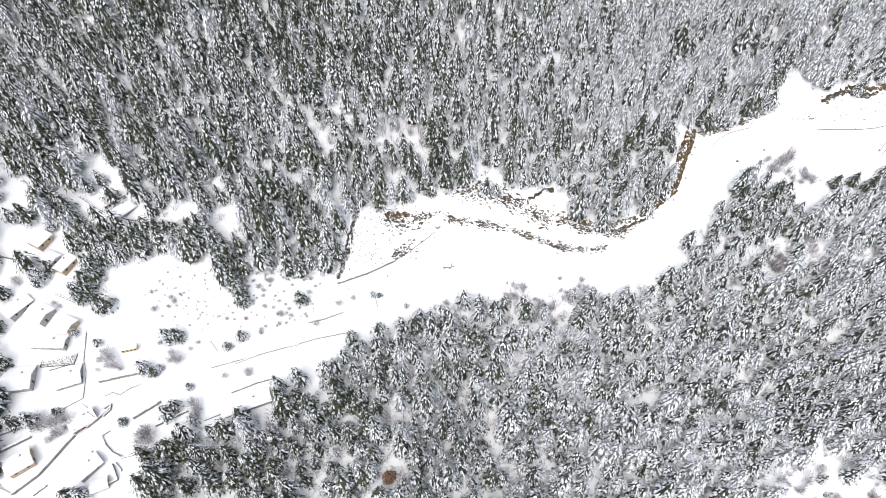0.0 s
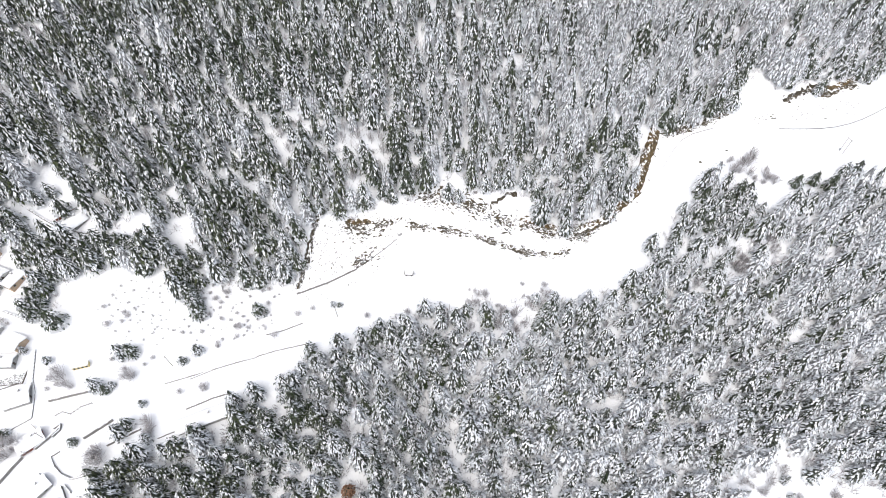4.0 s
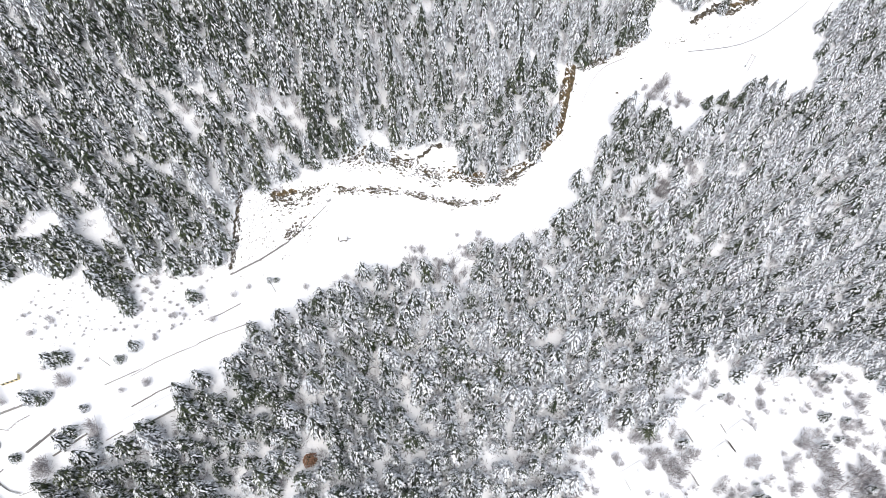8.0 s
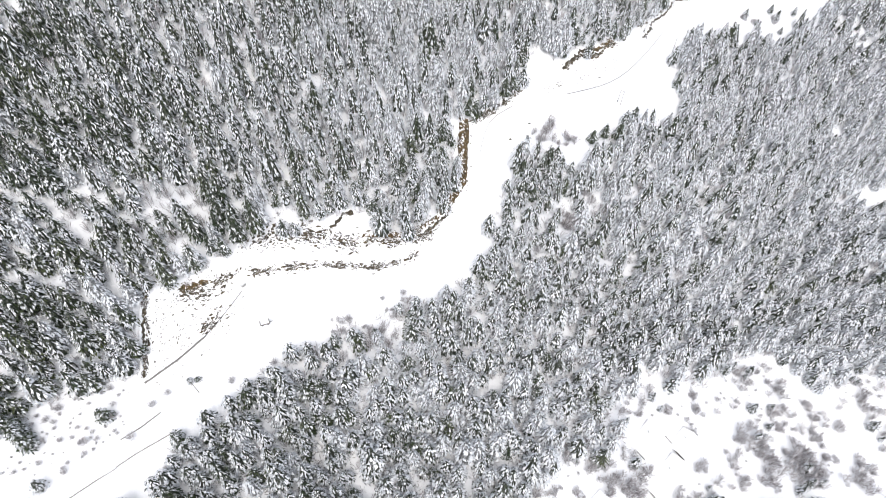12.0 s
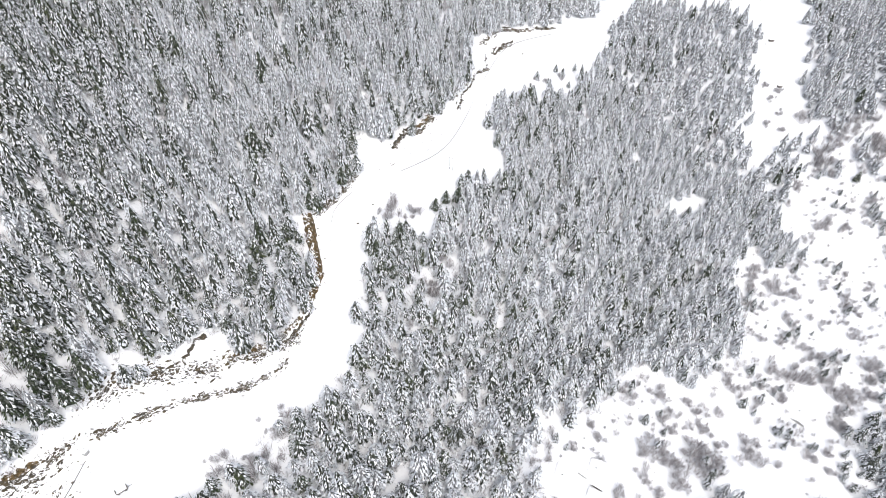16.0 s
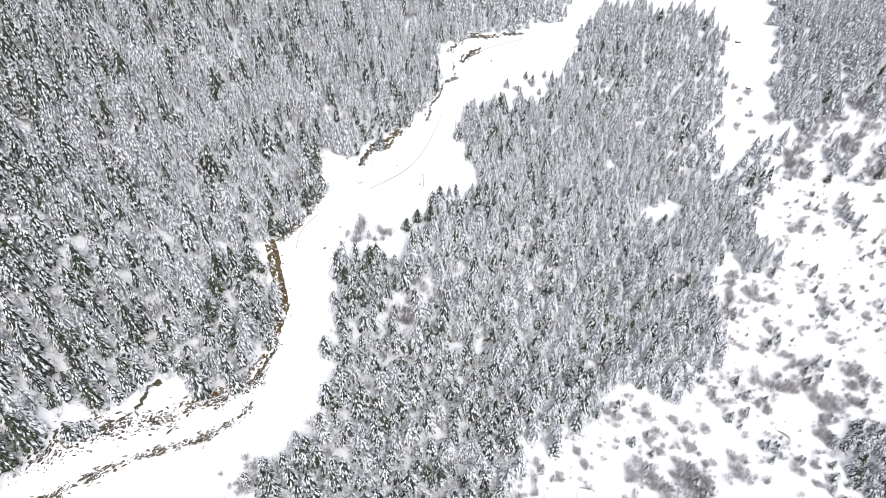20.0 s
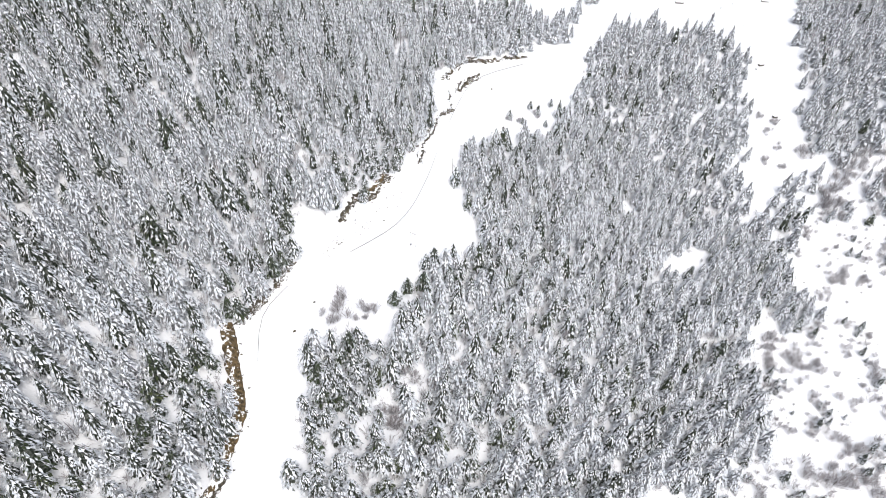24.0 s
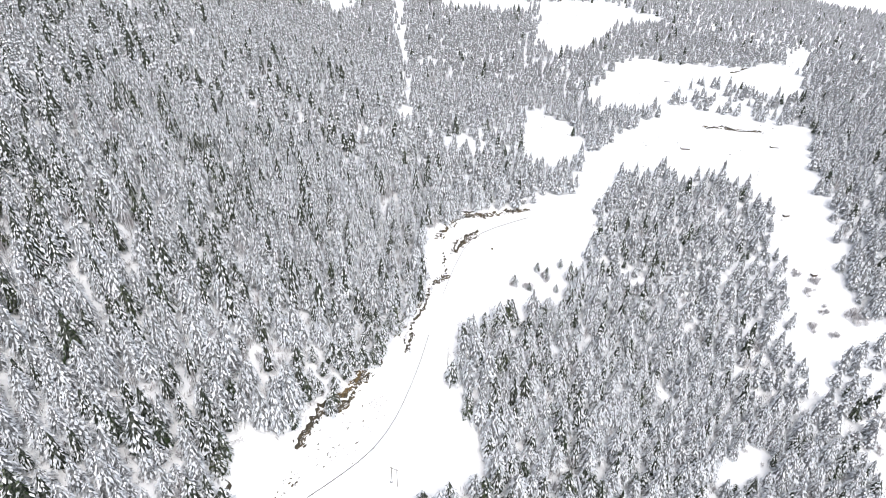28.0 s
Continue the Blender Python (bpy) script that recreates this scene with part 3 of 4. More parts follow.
HOUSES = [
    ("house", "small chalet with red-brown timber wall under snow", -175.3, 81.3, 11.0, 6.0, 47, 1.7, RED_WOOD),
    ("house", "snow-roofed barn beside the red chalet", -168.1, 75.2, 9.4, 8.6, 51, 2.0, PLASTER),
    ("house", "snow-covered house with a tan gable wall", -206.0, 57.1, 8.3, 8.0, 66, 4.2, TAN),
    ("house", "low pale house with a snowy roof", -198.3, 47.7, 8.0, 5.8, -27, 3.4, WHITEWASH),
    ("house", "narrow snow-roofed house with a tan end wall", -190.7, 44.6, 9.2, 6.0, 65, 4.2, TAN),
    ("house", "small grey house with snow on its roof", -185.8, 34.1, 8.9, 5.2, -18, 3.2, PLASTER),
    ("house", "grey house with a long snowy roof by the lane", -207.7, 22.8, 11.7, 6.6, 54, 4.0, PLASTER),
    ("house", "square snow-roofed house with grey walls", -196.3, 19.8, 10.0, 8.6, -28, 4.0, PLASTER),
    ("house", "snow-covered house with a tan wall by the path", -183.6, 15.0, 8.3, 6.6, -25, 3.8, TAN),
    ("house", "long low house with a grey gable under snow", -190.0, 6.7, 16.5, 6.0, -3, 3.2, PLASTER),
    ("house", "broad snow-roofed house with grey stone walls", -199.1, -10.4, 12.4, 11.0, 7, 3.4, PLASTER),
    ("house", "flat-looking snowy house with a grey south wall", -177.2, -9.6, 11.1, 9.2, 18, 2.6, PLASTER),
    ("house", "snow-covered house with a tan yard wall", -183.9, -47.9, 9.6, 8.0, 34, 4.2, TAN),
    ("house", "narrow snowy house beside the road", -155.3, -50.0, 10.1, 6.2, 48, 3.4, PLASTER),
    ("house", "tiny snow-covered outbuilding with pale walls", -148.8, -57.1, 6.3, 4.4, 21, 2.6, WHITEWASH),
    ("house", "small snow-roofed garage with a reddish wall", -163.4, -30.3, 10.0, 6.5, 38, 2.8, RED_WOOD),
    ("house", "long grey farmhouse with snow on its roof", -92.0, -23.6, 21.5, 6.0, 20, 3.2, PLASTER),
    ("house", "snow-covered farmhouse among bare bushes", 166.5, -71.9, 18.5, 10.0, 20, 3.4, PLASTER),
    ("house", "large snow-roofed barn with a grey end wall", 166.0, -91.0, 25.0, 9.5, 16, 3.6, PLASTER),
    ("house", "snowy farm building with a dark end wall", 187.0, -81.0, 14.5, 9.5, 19, 3.4, DARK_WOOD),
    ("house", "small snow-covered shed with pale walls", 122.8, -89.1, 11.0, 9.0, 14, 2.6, WHITEWASH),
    ("house", "lonely hut buried in snow below the wood", 340.6, -147.7, 12.0, 9.0, 5, 2.6, PLASTER),
]
for name, label, x, y, length, width, turn, walls, wall in HOUSES:
    house(name, label, x, y, length, width, turn, 0.78 * walls, 0.16 * width, wall, chimney=length > 8.5, windows=2 if length < 14 else 4)

low = thing("yellow_shed", -153.1, 4.5, high(-153.1, 4.5) - 0.1, 11, "low yellow shed front with dark openings in snow", "shed")
part("wall", box((7.2, 2.4, 2.2)), YELLOW, low)
part("snow_layer", box((7.8, 3.0, 0.6), (0, 0, 2.21), 0.2), CAP, low, "rounded layer of snow")
for k in range(4):
    part("opening", box((0.9, 0.08, 1.2), (-2.7 + 1.8 * k, -1.21, 0.5)), GLASS, low)

cart = thing("hay_trailer", 3.3, 48.2, high(3.3, 48.2) - 0.05, -5, "abandoned grey farm trailer half under snow", "trailer")
part("bed", box((4.6, 2.2, 0.25), (0, 0, 0.8)), GREY_WOOD, cart)
for sx in (-1.4, 1.4):
    for sy in (-1.0, 1.0):
        wheel = part("wheel", rod(0.42, (sx, sy - 0.12, 0.42), (sx, sy + 0.12, 0.42), 14), DARK_METAL, cart)
        part("rim", rod(0.22, (sx, sy - 0.14, 0.42), (sx, sy + 0.14, 0.42), 10), METAL, wheel)
for sx in (-2.25, 2.25):
    part("end_board", box((0.12, 2.2, 1.5), (sx, 0, 1.05)), GREY_WOOD, cart)
part("drawbar", rod(0.08, (2.3, 0, 0.8), (4.2, 0.3, 0.3)), DARK_METAL, cart)
part("snow_load", box((4.2, 2.0, 0.7), (0, 0.1, 1.051), 0.25), CAP, cart, "snow heaped on the bed")


def half_buried_hut(x, y, size, turn, label):
    ob = thing("snowed_in_hut", x, y, high(x, y) - 0.2, turn, label, "hut", "huts on the far meadow")
    length, width, tall = size
    part("wall", box((length, width, tall)), GREY_WOOD, ob)
    part("roof", prism([(-width / 2 - 0.3, tall), (width / 2 + 0.3, tall), (width / 2 + 0.3, tall + 0.15), (0, tall + 0.6), (-width / 2 - 0.3, tall + 0.15)], -length / 2 - 0.3, length / 2 + 0.3), DARK_WOOD, ob)
    part("snow_layer", prism([(-width / 2 * 0.7, tall + 0.35), (0, tall + 0.61), (width / 2 * 0.7, tall + 0.35), (width / 2 * 0.5, tall + 0.8), (0, tall + 0.95), (-width / 2 * 0.5, tall + 0.8)], -length / 2, length / 2), CAP, ob)


half_buried_hut(779, 181, (9, 5, 0.9), -55, "grey plank hut half buried on the snowfield")
half_buried_hut(850, 108, (8, 6, 0.9), -65, "weathered hut with little snow on its roof")
half_buried_hut(990, 291, (7, 4, 0.9), -60, "far grey hut on the upper meadow")
half_buried_hut(713, 59, (5, 3, 1.4), -40, "low snow-covered hut beside the strip")
half_buried_hut(656, 19, (4, 3, 1.3), -40, "tiny hut sunk in the snowy strip")


# ---- stone walls, rails and paths ----
def strip_path(points, step):
    """Points along a line of places, evenly spaced."""
    out = []
    for (ax, ay), (bx, by) in zip(points, points[1:]):
        n = max(1, round(math.hypot(bx - ax, by - ay) / step))
        out += [(ax + (bx - ax) * k / n, ay + (by - ay) * k / n) for k in range(n)]
    return out + [points[-1]]


def stone_wall(points, tall, thick, label, seed):
    """A dry wall: stones side by side along a line, each its own block, with a cap of snow along the top."""
    rng = random.Random(seed)
    line = strip_path(points, 1.7)
    x0, y0 = line[0]
    ob = thing("stone_wall", x0, y0, high(x0, y0), 0, label, "wall", "retaining walls")
    cap = bmesh.new()
    for (ax, ay), (bx, by) in zip(line, line[1:]):
        mx, my, d = (ax + bx) / 2 - x0, (ay + by) / 2 - y0, math.hypot(bx - ax, by - ay)
        z, turn = high((ax + bx) / 2, (ay + by) / 2) - high(x0, y0), math.atan2(by - ay, bx - ax)
        part("block", box((d * 0.97, thick * rng.uniform(0.85, 1.1), tall * rng.uniform(0.85, 1.1) + 0.6), (mx, my, z - 0.6), 0, turn + rng.uniform(-0.05, 0.05)), STONE, ob)
        box((d * 1.02, thick * 0.5, 0.3), (mx - math.sin(turn) * thick * 0.18, my + math.cos(turn) * thick * 0.18, z + tall * 1.02), 0, turn, cap)
    part("snow_cap", cap, CAP, ob, "snow lying along the top")


WALLS = [
    ([(-162.8, -11.8), (-152.6, -9.5), (-142.1, -7.3)], 1.8, 0.7), ([(-141.6, -29.8), (-136.3, -26.0), (-131.1, -22.2)], 1.9, 0.7),
    ([(-183.5, -59.9), (-175.1, -52.6), (-165.2, -36.5)], 1.7, 0.7), ([(-195.5, -43.2), (-190.0, -40.0), (-184.2, -36.7)], 1.5, 0.7),
    ([(-198.9, -35.5), (-187.4, -31.3)], 1.3, 0.6), ([(-131.0, -33.2), (-117.9, -26.6)], 1.4, 0.6), ([(-101.1, -4.4), (-87.2, 1.4), (-71.1, 5.2)], 0.6, 0.4),
    ([(-68.3, 17.0), (-59.9, 19.0), (-50.8, 22.6)], 0.9, 0.5), ([(-55.2, 39.3), (-39.6, 45.2), (-24.6, 52.7)], 1.5, 0.8),
    ([(-224.1, 48.9), (-212.9, 46.2)], 1.6, 0.7), ([(-191.8, 81.3), (-183.9, 76.5), (-176.6, 72.7), (-166.2, 69.6), (-160.1, 68.3)], 1.2, 0.6),
    ([(-192.4, 29.5), (-183.0, 26.2)], 0.9, 0.5), ([(-161.1, -33.4), (-157.3, -29.4), (-153.2, -24.0)], 1.3, 0.6), ([(-187.8, -5.7), (-178.9, -2.9)], 0.8, 0.5),
    ([(-146.0, -48.7), (-142.0, -55.0), (-152.7, -59.6)], 1.5, 0.6), ([(-175.0, 12.3), (-173.3, -1.3), (-170.8, -7.2), (-168.0, -19.3), (-175.1, -23.9)], 0.5, 0.5),
    ([(-110, -31), (-100, -27)], 0.8, 0.5), ([(-100, -18.5), (-88, -13.5), (-82, -12)], 1.1, 0.6), ([(150, -60), (146, -68)], 1.2, 0.6), ([(178, -70), (183, -86)], 1.2, 0.6),
]
for k, (points, tall, thick) in enumerate(WALLS):
    stone_wall(points, tall, thick, "grey dry-stone wall with snow along its top", k)


def guard_rail(points, label, step=4.0, tall=0.85):
    for _ in range(3):  # an even curve through the bends
        points = [points[0]] + [(a[0] + (b[0] - a[0]) * f, a[1] + (b[1] - a[1]) * f) for a, b in zip(points, points[1:]) for f in (0.25, 0.75)] + [points[-1]]
    line = strip_path(strip_path(points, step)[::max(1, round(step))], step)
    x0, y0 = line[0]
    ob = thing("guard_rail", x0, y0, high(x0, y0), 0, label, "guard rail", "rails along the road")
    at = [(x - x0, y - y0, high(x, y) - high(x0, y0)) for x, y in line]
    for x, y, z in at:
        part("post", box((0.16, 0.16, tall + 0.4), (x, y, z - 0.4)), GREY_WOOD, ob)
    for a, b in zip(at, at[1:]):
        d, turn = math.hypot(b[0] - a[0], b[1] - a[1]), math.atan2(b[1] - a[1], b[0] - a[0])
        bm = box((d + 0.1, 0.1, 0.32), (0, 0, 0))
        tilt = math.atan2(b[2] - a[2], d)
        bmesh.ops.transform(bm, matrix=Matrix.Translation(((a[0] + b[0]) / 2, (a[1] + b[1]) / 2, (a[2] + b[2]) / 2 + tall - 0.4)) @ Matrix.Rotation(turn, 4, "Z") @ Matrix.Rotation(-tilt, 4, "Y"), verts=bm.verts)
        part("rail", bm, DARK_METAL, ob)


for points, tall in (([(-153.6, -36.7), (-150.7, -41.2), (-147.0, -44.3), (-142.8, -46.3), (-137.9, -45.3), (-133.2, -42.6)], 0.7), ([(-153.2, -36.5), (-150.4, -34.8)], 0.8), ([(-156.7, -43.4), (-152.2, -46.9)], 1.0), ([(-156.1, -24.8), (-153.7, -22.7), (-153.1, -25.4), (-155.4, -28.4)], 1.2), ([(-144.8, -48.3), (-141.3, -51.5)], 1.0), ([(-175.2, -60.7), (-170.8, -56.8)], 1.0), ([(-189.9, -57.8), (-184.1, -60.1)], 0.9), ([(-112.3, -6.1), (-97.5, -1.9), (-79.2, 3.3), (-63.1, 8.1), (-46.6, 11.4)], 0.8)):
    stone_wall(points, tall, 0.5, "low stone wall edging a snowed-in yard", len(points))


def picket_fence(points, label):
    line = strip_path(points, 1.5)
    x0, y0 = line[0]
    ob = thing("picket_fence", x0, y0, high(x0, y0), 0, label, "fence", "garden fences")
    at = [Vector((x - x0, y - y0, high(x, y) - high(x0, y0))) for x, y in line]
    for p in at:
        part("post", box((0.14, 0.14, 1.5), (p.x, p.y, p.z - 0.4)), GREY_WOOD, ob)
    for a, b in zip(at, at[1:]):
        for lift in (0.45, 0.9):
            part("slat", rod(0.06, a + Vector((0, 0, lift)), b + Vector((0, 0, lift)), 5), GREY_WOOD, ob)


picket_fence([(-157.5, -18.8), (-154.9, -17.2), (-150.9, -18.5), (-147.2, -15.3), (-142.9, -13.8)], "thin wooden garden fence standing in the snow")
picket_fence([(-166.7, -22.3), (-162.5, -25.3), (-158.5, -28.3)], "short wooden fence across a snowy yard")
picket_fence([(-153, -37.9), (-147.2, -43.6), (-141.2, -46.1), (-132.8, -42.1)], "low wooden fence round a snowy plot")

bed = thing("vegetable_bed", -184.4, -0.5, high(-184.4, -0.5), 3, "snowed-in vegetable bed with dead stalks", "garden bed")
for sy in (-3.6, 3.6):
    part("edge_board", box((16.0, 0.12, 0.55), (0, sy, -0.2)), GREY_WOOD, bed)
for sx in (-7.9, 7.9):
    part("end_board", box((0.15, 7.0, 0.7), (sx, 0, -0.2)), GREY_WOOD, bed)
stalks, rng = bmesh.new(), random.Random(31)
for k in range(240):
    x, y = rng.uniform(-7.6, 7.6), rng.uniform(-3.3, 3.3)
    box((rng.uniform(0.12, 0.5), 0.12, rng.uniform(0.25, 0.8)), (x, y, -0.1), 0, rng.uniform(0, 3), stalks)
tagged(part("dead_stalks", stalks, STONE, bed), kind="stuff")


guard_rail([(-24.6, 52.7), (-12.2, 61.6), (-1.7, 69.5)], "thin dark railing climbing to the river weir")
guard_rail([(235.0, 133.0), (250.1, 131.4), (268.8, 130.6), (288.2, 136.0), (307.3, 145.3), (326.7, 155.8), (347.9, 169.1)], "long dark guard rail curving along the snowed-in road")
guard_rail([(384.8, 190.8), (417.3, 208.9), (453.3, 225.3), (481.5, 224.8), (522.3, 213.9)], "dark guard rail where the road bends by the stream")
guard_rail([(156.8, 109.8), (168.3, 125.0), (178.4, 131.7), (194.2, 136.0)], "thin rail at the snowy river edge", 5.0, 0.6)

pier = thing("gauge_house", -1.1, 71.5, high(-1.1, 71.5) - 0.1, 30, "small grey concrete gauge house at the railing end", "gauge house")
part("wall", box((2.2, 1.8, 2.0)), PLASTER, pier)
part("snow_cap", box((2.4, 2.0, 0.4), (0, 0, 2.0), 0.12), CAP, pier)
part("mast", rod(0.06, (0.9, 0.8, 0), (0.9, 0.8, 5.0)), DARK_METAL, pier)


# ---- poles ----
def pole(x, y, tall, turn, label, arm=True, lean=0.0):
    ob = thing("utility_pole", x, y, high(x, y) - 0.3, turn, label, "utility pole", "wooden line poles")
    part("shaft", rod(0.17, (0, 0, 0), (lean, 0, tall), 8, top=0.7), GREY_WOOD, ob)
    if arm:
        part("crossarm", box((1.9, 0.12, 0.14), (lean, 0, tall - 0.6)), GREY_WOOD, ob)
        for px in (-0.8, 0.8):
            part("insulator", rod(0.06, (px + lean, 0, tall - 0.46), (px + lean, 0, tall - 0.24)), WHITEWASH, ob)
    return ob


for x, y, turn, tall in ((-110.6, 2.8, 70, 10.2), (-33.5, 25.4, 60, 10), (133.1, 54.2, 40, 10.4), (336.4, 144.8, 20, 12.5), (356.3, 154.3, 20, 10.4), (765.8, 101.1, 0, 11), (-157.9, -29.4, 35, 9.0)):
    pole(x, y, tall, turn, "weathered wooden line pole standing in the snow")
pair = thing("twin_pole", 265.0, 112.6, high(265.0, 112.6) - 0.3, 106, "twin wooden poles joined by a crossarm with a transformer", "utility pole")
for px in (-1.3, 1.3):
    part("shaft", rod(0.17, (px, 0, 0), (px, 0, 10.8), 8, top=0.75), GREY_WOOD, pair)
part("crossarm", box((4.2, 0.16, 0.18), (0, 0, 10.2)), GREY_WOOD, pair)
tank = part("transformer", box((0.9, 0.7, 1.2), (1.3, 0.5, 1.6), 0.08), METAL, pair)
part("snow_cap", box((1.0, 0.8, 0.3), (1.3, 0.5, 2.81), 0.1), CAP, tank)


# ---- rocks and banks ----
def rock_mesh(seed):
    rng = random.Random(seed)
    bm = bmesh.new()
    bmesh.ops.create_icosphere(bm, subdivisions=1, radius=0.5)
    for v in bm.verts:
        v.co *= rng.uniform(0.5, 1.35)
    me = bpy.data.meshes.new("rock")
    bm.to_mesh(me)
    bm.free()
    me.materials.append(ROCK)
    return me


ROCK_SHAPES = [rock_mesh(k) for k in range(10)]


def rocky_bank(label, points, spread, count, size, seed):
    """Rocks of many sizes strewn along a line, half under snow."""
    rng = random.Random(seed)
    line = strip_path(points, 1.0)
    x0, y0 = line[0]
    z0 = high(x0, y0)
    ob = thing("rocky_bank", x0, y0, z0, 0, label, "rocks", "rocky stream banks")
    heaps = [rng.randrange(len(line) - 1) for _ in range(max(5, len(line) // 2))]

    def lie(big):
        i = min(len(line) - 2, max(0, round(rng.choice(heaps) + rng.gauss(0, 1.5))))
        (x, y), (bx, by) = line[i], line[i + 1]
        turn = math.atan2(by - y, bx - x) + rng.gauss(0, 0.45)
        x, y = x + rng.gauss(0, spread), y + rng.gauss(0, spread)
        s = big * size * rng.uniform(0.35, 1.35) ** 1.4
        return Matrix.Translation((x - x0, y - y0, high(x, y) - z0 + 0.1 * s)) @ Matrix.Rotation(turn, 4, "Z") @ Matrix.Diagonal((s * rng.uniform(1.0, 2.1), s * rng.uniform(0.5, 0.9), s * rng.uniform(0.8, 1.4), 1))

    for k in range(count):
        r = new("rock", ROCK_SHAPES[rng.randrange(10)])
        r.parent = ob
        r.matrix_basis = lie(0.9)
    # the small stones between them
    shapes = [(np.array([v.co for v in me.vertices]), np.array([p.vertices for p in me.polygons])) for me in ROCK_SHAPES]
    vs, fs, start = [], [], 0
    for k in range(round(1.6 * count)):
        v, f = shapes[k % 10]
        m = np.array(lie(0.5))
        vs.append(v @ m[:3, :3].T + m[:3, 3])
        fs.append(f + start)
        start += len(v)
    rest = new("rubble", mesh_of("rubble", np.concatenate(vs), np.concatenate(fs), [ROCK]))
    rest.parent = ob
    tagged(rest, kind="stuff")


BANKS = [
    ([(9.0, 88.0), (18.4, 92.3), (28.5, 90.2), (40.5, 87.0), (51.0, 82.2), (61.3, 75.3)], 2.2, 150, 1.6), ([(52.0, 88.0), (59.3, 93.4), (66.5, 92.3)], 0.3, 34, 1.0), ([(3.3, 77.1), (16.6, 75.8), (32.4, 72.4), (44.8, 68.5), (56.6, 62.0), (68.2, 56.8), (80.4, 55.4), (92.2, 56.2)], 0.9, 170, 1.5),
    ([(69.6, 76.2), (82.0, 69.5), (97.5, 66.4), (105, 71)], 1.7, 110, 1.6), ([(98.1, 67.1), (105.1, 70.5), (115.4, 73.7)], 0.6, 30, 1.4), ([(-54.5, 42.8), (-52.4, 52.1), (-48.3, 61.4), (-47.3, 71.2), (-42.8, 82.1)], 0.45, 60, 1.3),
    ([(-27.4, 74.7), (-17.5, 72.9)], 1.3, 30, 1.6), ([(-13.4, 75.2), (-2.3, 78.0)], 1.2, 26, 1.4), ([(-24.6, 55.0), (-18.4, 60.5), (-13.7, 64.7)], 1.2, 26, 1.3),
    ([(-45, 52), (-35, 66), (-20, 70), (-10, 72)], 6.0, 90, 0.9), ([(245.9, 155.0), (253.1, 156.5), (261.6, 161.4), (274.5, 158.9), (289.8, 164.2), (302.3, 167.4)], 0.8, 110, 1.6),
    ([(326.2, 179.7), (350.3, 187.8), (362.1, 189.6), (378.5, 200.0)], 0.9, 80, 1.7), ([(326.3, 167.1), (338.8, 176.8)], 0.9, 20, 1.6), ([(389.3, 202.4), (401.6, 203.1)], 1.2, 20, 1.8),
    ([(427.3, 220.2), (444.7, 226.6), (465.4, 226.5)], 1.2, 46, 2.2), ([(434.2, 240.4), (452.7, 245.2), (469.6, 250.8), (489.0, 242.5), (515.7, 232.6), (531.6, 223.1)], 1.1, 90, 2.2),
    ([(864.8, 191.3), (876.5, 165.1), (891.0, 131.1)], 1.0, 40, 2.6), ([(162.3, 131.2), (171.3, 133.7), (182.7, 136.0)], 0.7, 46, 1.5), ([(185.9, 137.8), (206.0, 147.2)], 0.9, 36, 1.5),
    ([(222.1, 140.1), (237.5, 144.2), (248.8, 142.8)], 1.2, 8, 1.1), ([(245.1, 145.2), (262.6, 141.4), (280.0, 146.0), (310.4, 158.8)], 2.6, 13, 1.0),
]
for k, (points, spread, count, size) in enumerate(BANKS):
    count, spread, size = min(290, round(2.6 * count)), 1.4 * spread, 0.86 * size
    rocky_bank("dark stream rocks showing through the snow" if k < 10 else "dark rocks and bank edge along the snowy stream", points, spread, count, size, k)


def earth_bank(points, tall, depth, label, seed):
    """A raw slope of brown soil rising from the river edge into the wood."""
    line = strip_path(points, 1.2)
    x0, y0 = line[0]
    z0 = high(x0, y0)
    top = thing("earth_bank", x0, y0, z0, 0, label, "soil bank")
    bm = bmesh.new()
    rows = []
    for k, (x, y) in enumerate(line):
        (ax, ay), (bx, by) = line[max(0, k - 1)], line[min(len(line) - 1, k + 1)]
        d = math.hypot(bx - ax, by - ay)
        nx, ny = -(by - ay) / d, (bx - ax) / d
        fade = min(1.0, 0.25 + 4 * min(k, len(line) - 1 - k) / len(line))
        row = []
        for j in range(7):
            f = j / 6
            n = noise.noise(Vector((x * 0.4, y * 0.4, j * 0.7 + seed))) * 1.5
            px, py = x + nx * (depth * f + n), y + ny * (depth * f + n)
            rise = tall * fade * math.sin(min(1.0, f * 1.4) * math.pi / 2) if j < 6 else -0.4
            row.append(bm.verts.new((px - x0, py - y0, high(px, py) - z0 + (rise * 0.7 if j else -0.4) + 0.4 * n)))
        rows.append(row)
    for a, b in zip(rows, rows[1:]):
        for j in range(6):
            bm.faces.new((a[j], b[j], b[j + 1], a[j + 1]))
    bmesh.ops.recalc_face_normals(bm, faces=bm.faces)
    part("slope", bm, SOIL, top)
    for k in range(len(line) // 2):
        x, y = line[k * 2]
        x, y, size = x + 1.5 * math.sin(k * 7.1), y + 1.5 * math.sin(k * 4.7), 0.7 + 0.5 * math.sin(k * 2.9)
        r = new("rock", ROCK_SHAPES[k % 10])
        r.parent = top
        r.matrix_basis = Matrix.Translation((x - x0, y - y0, high(x, y) - z0 + 0.1)) @ Matrix.Rotation(k * 1.7, 4, "Z") @ Matrix.Diagonal((1.5 * size, 0.9 * size, 0.8 * size, 1))


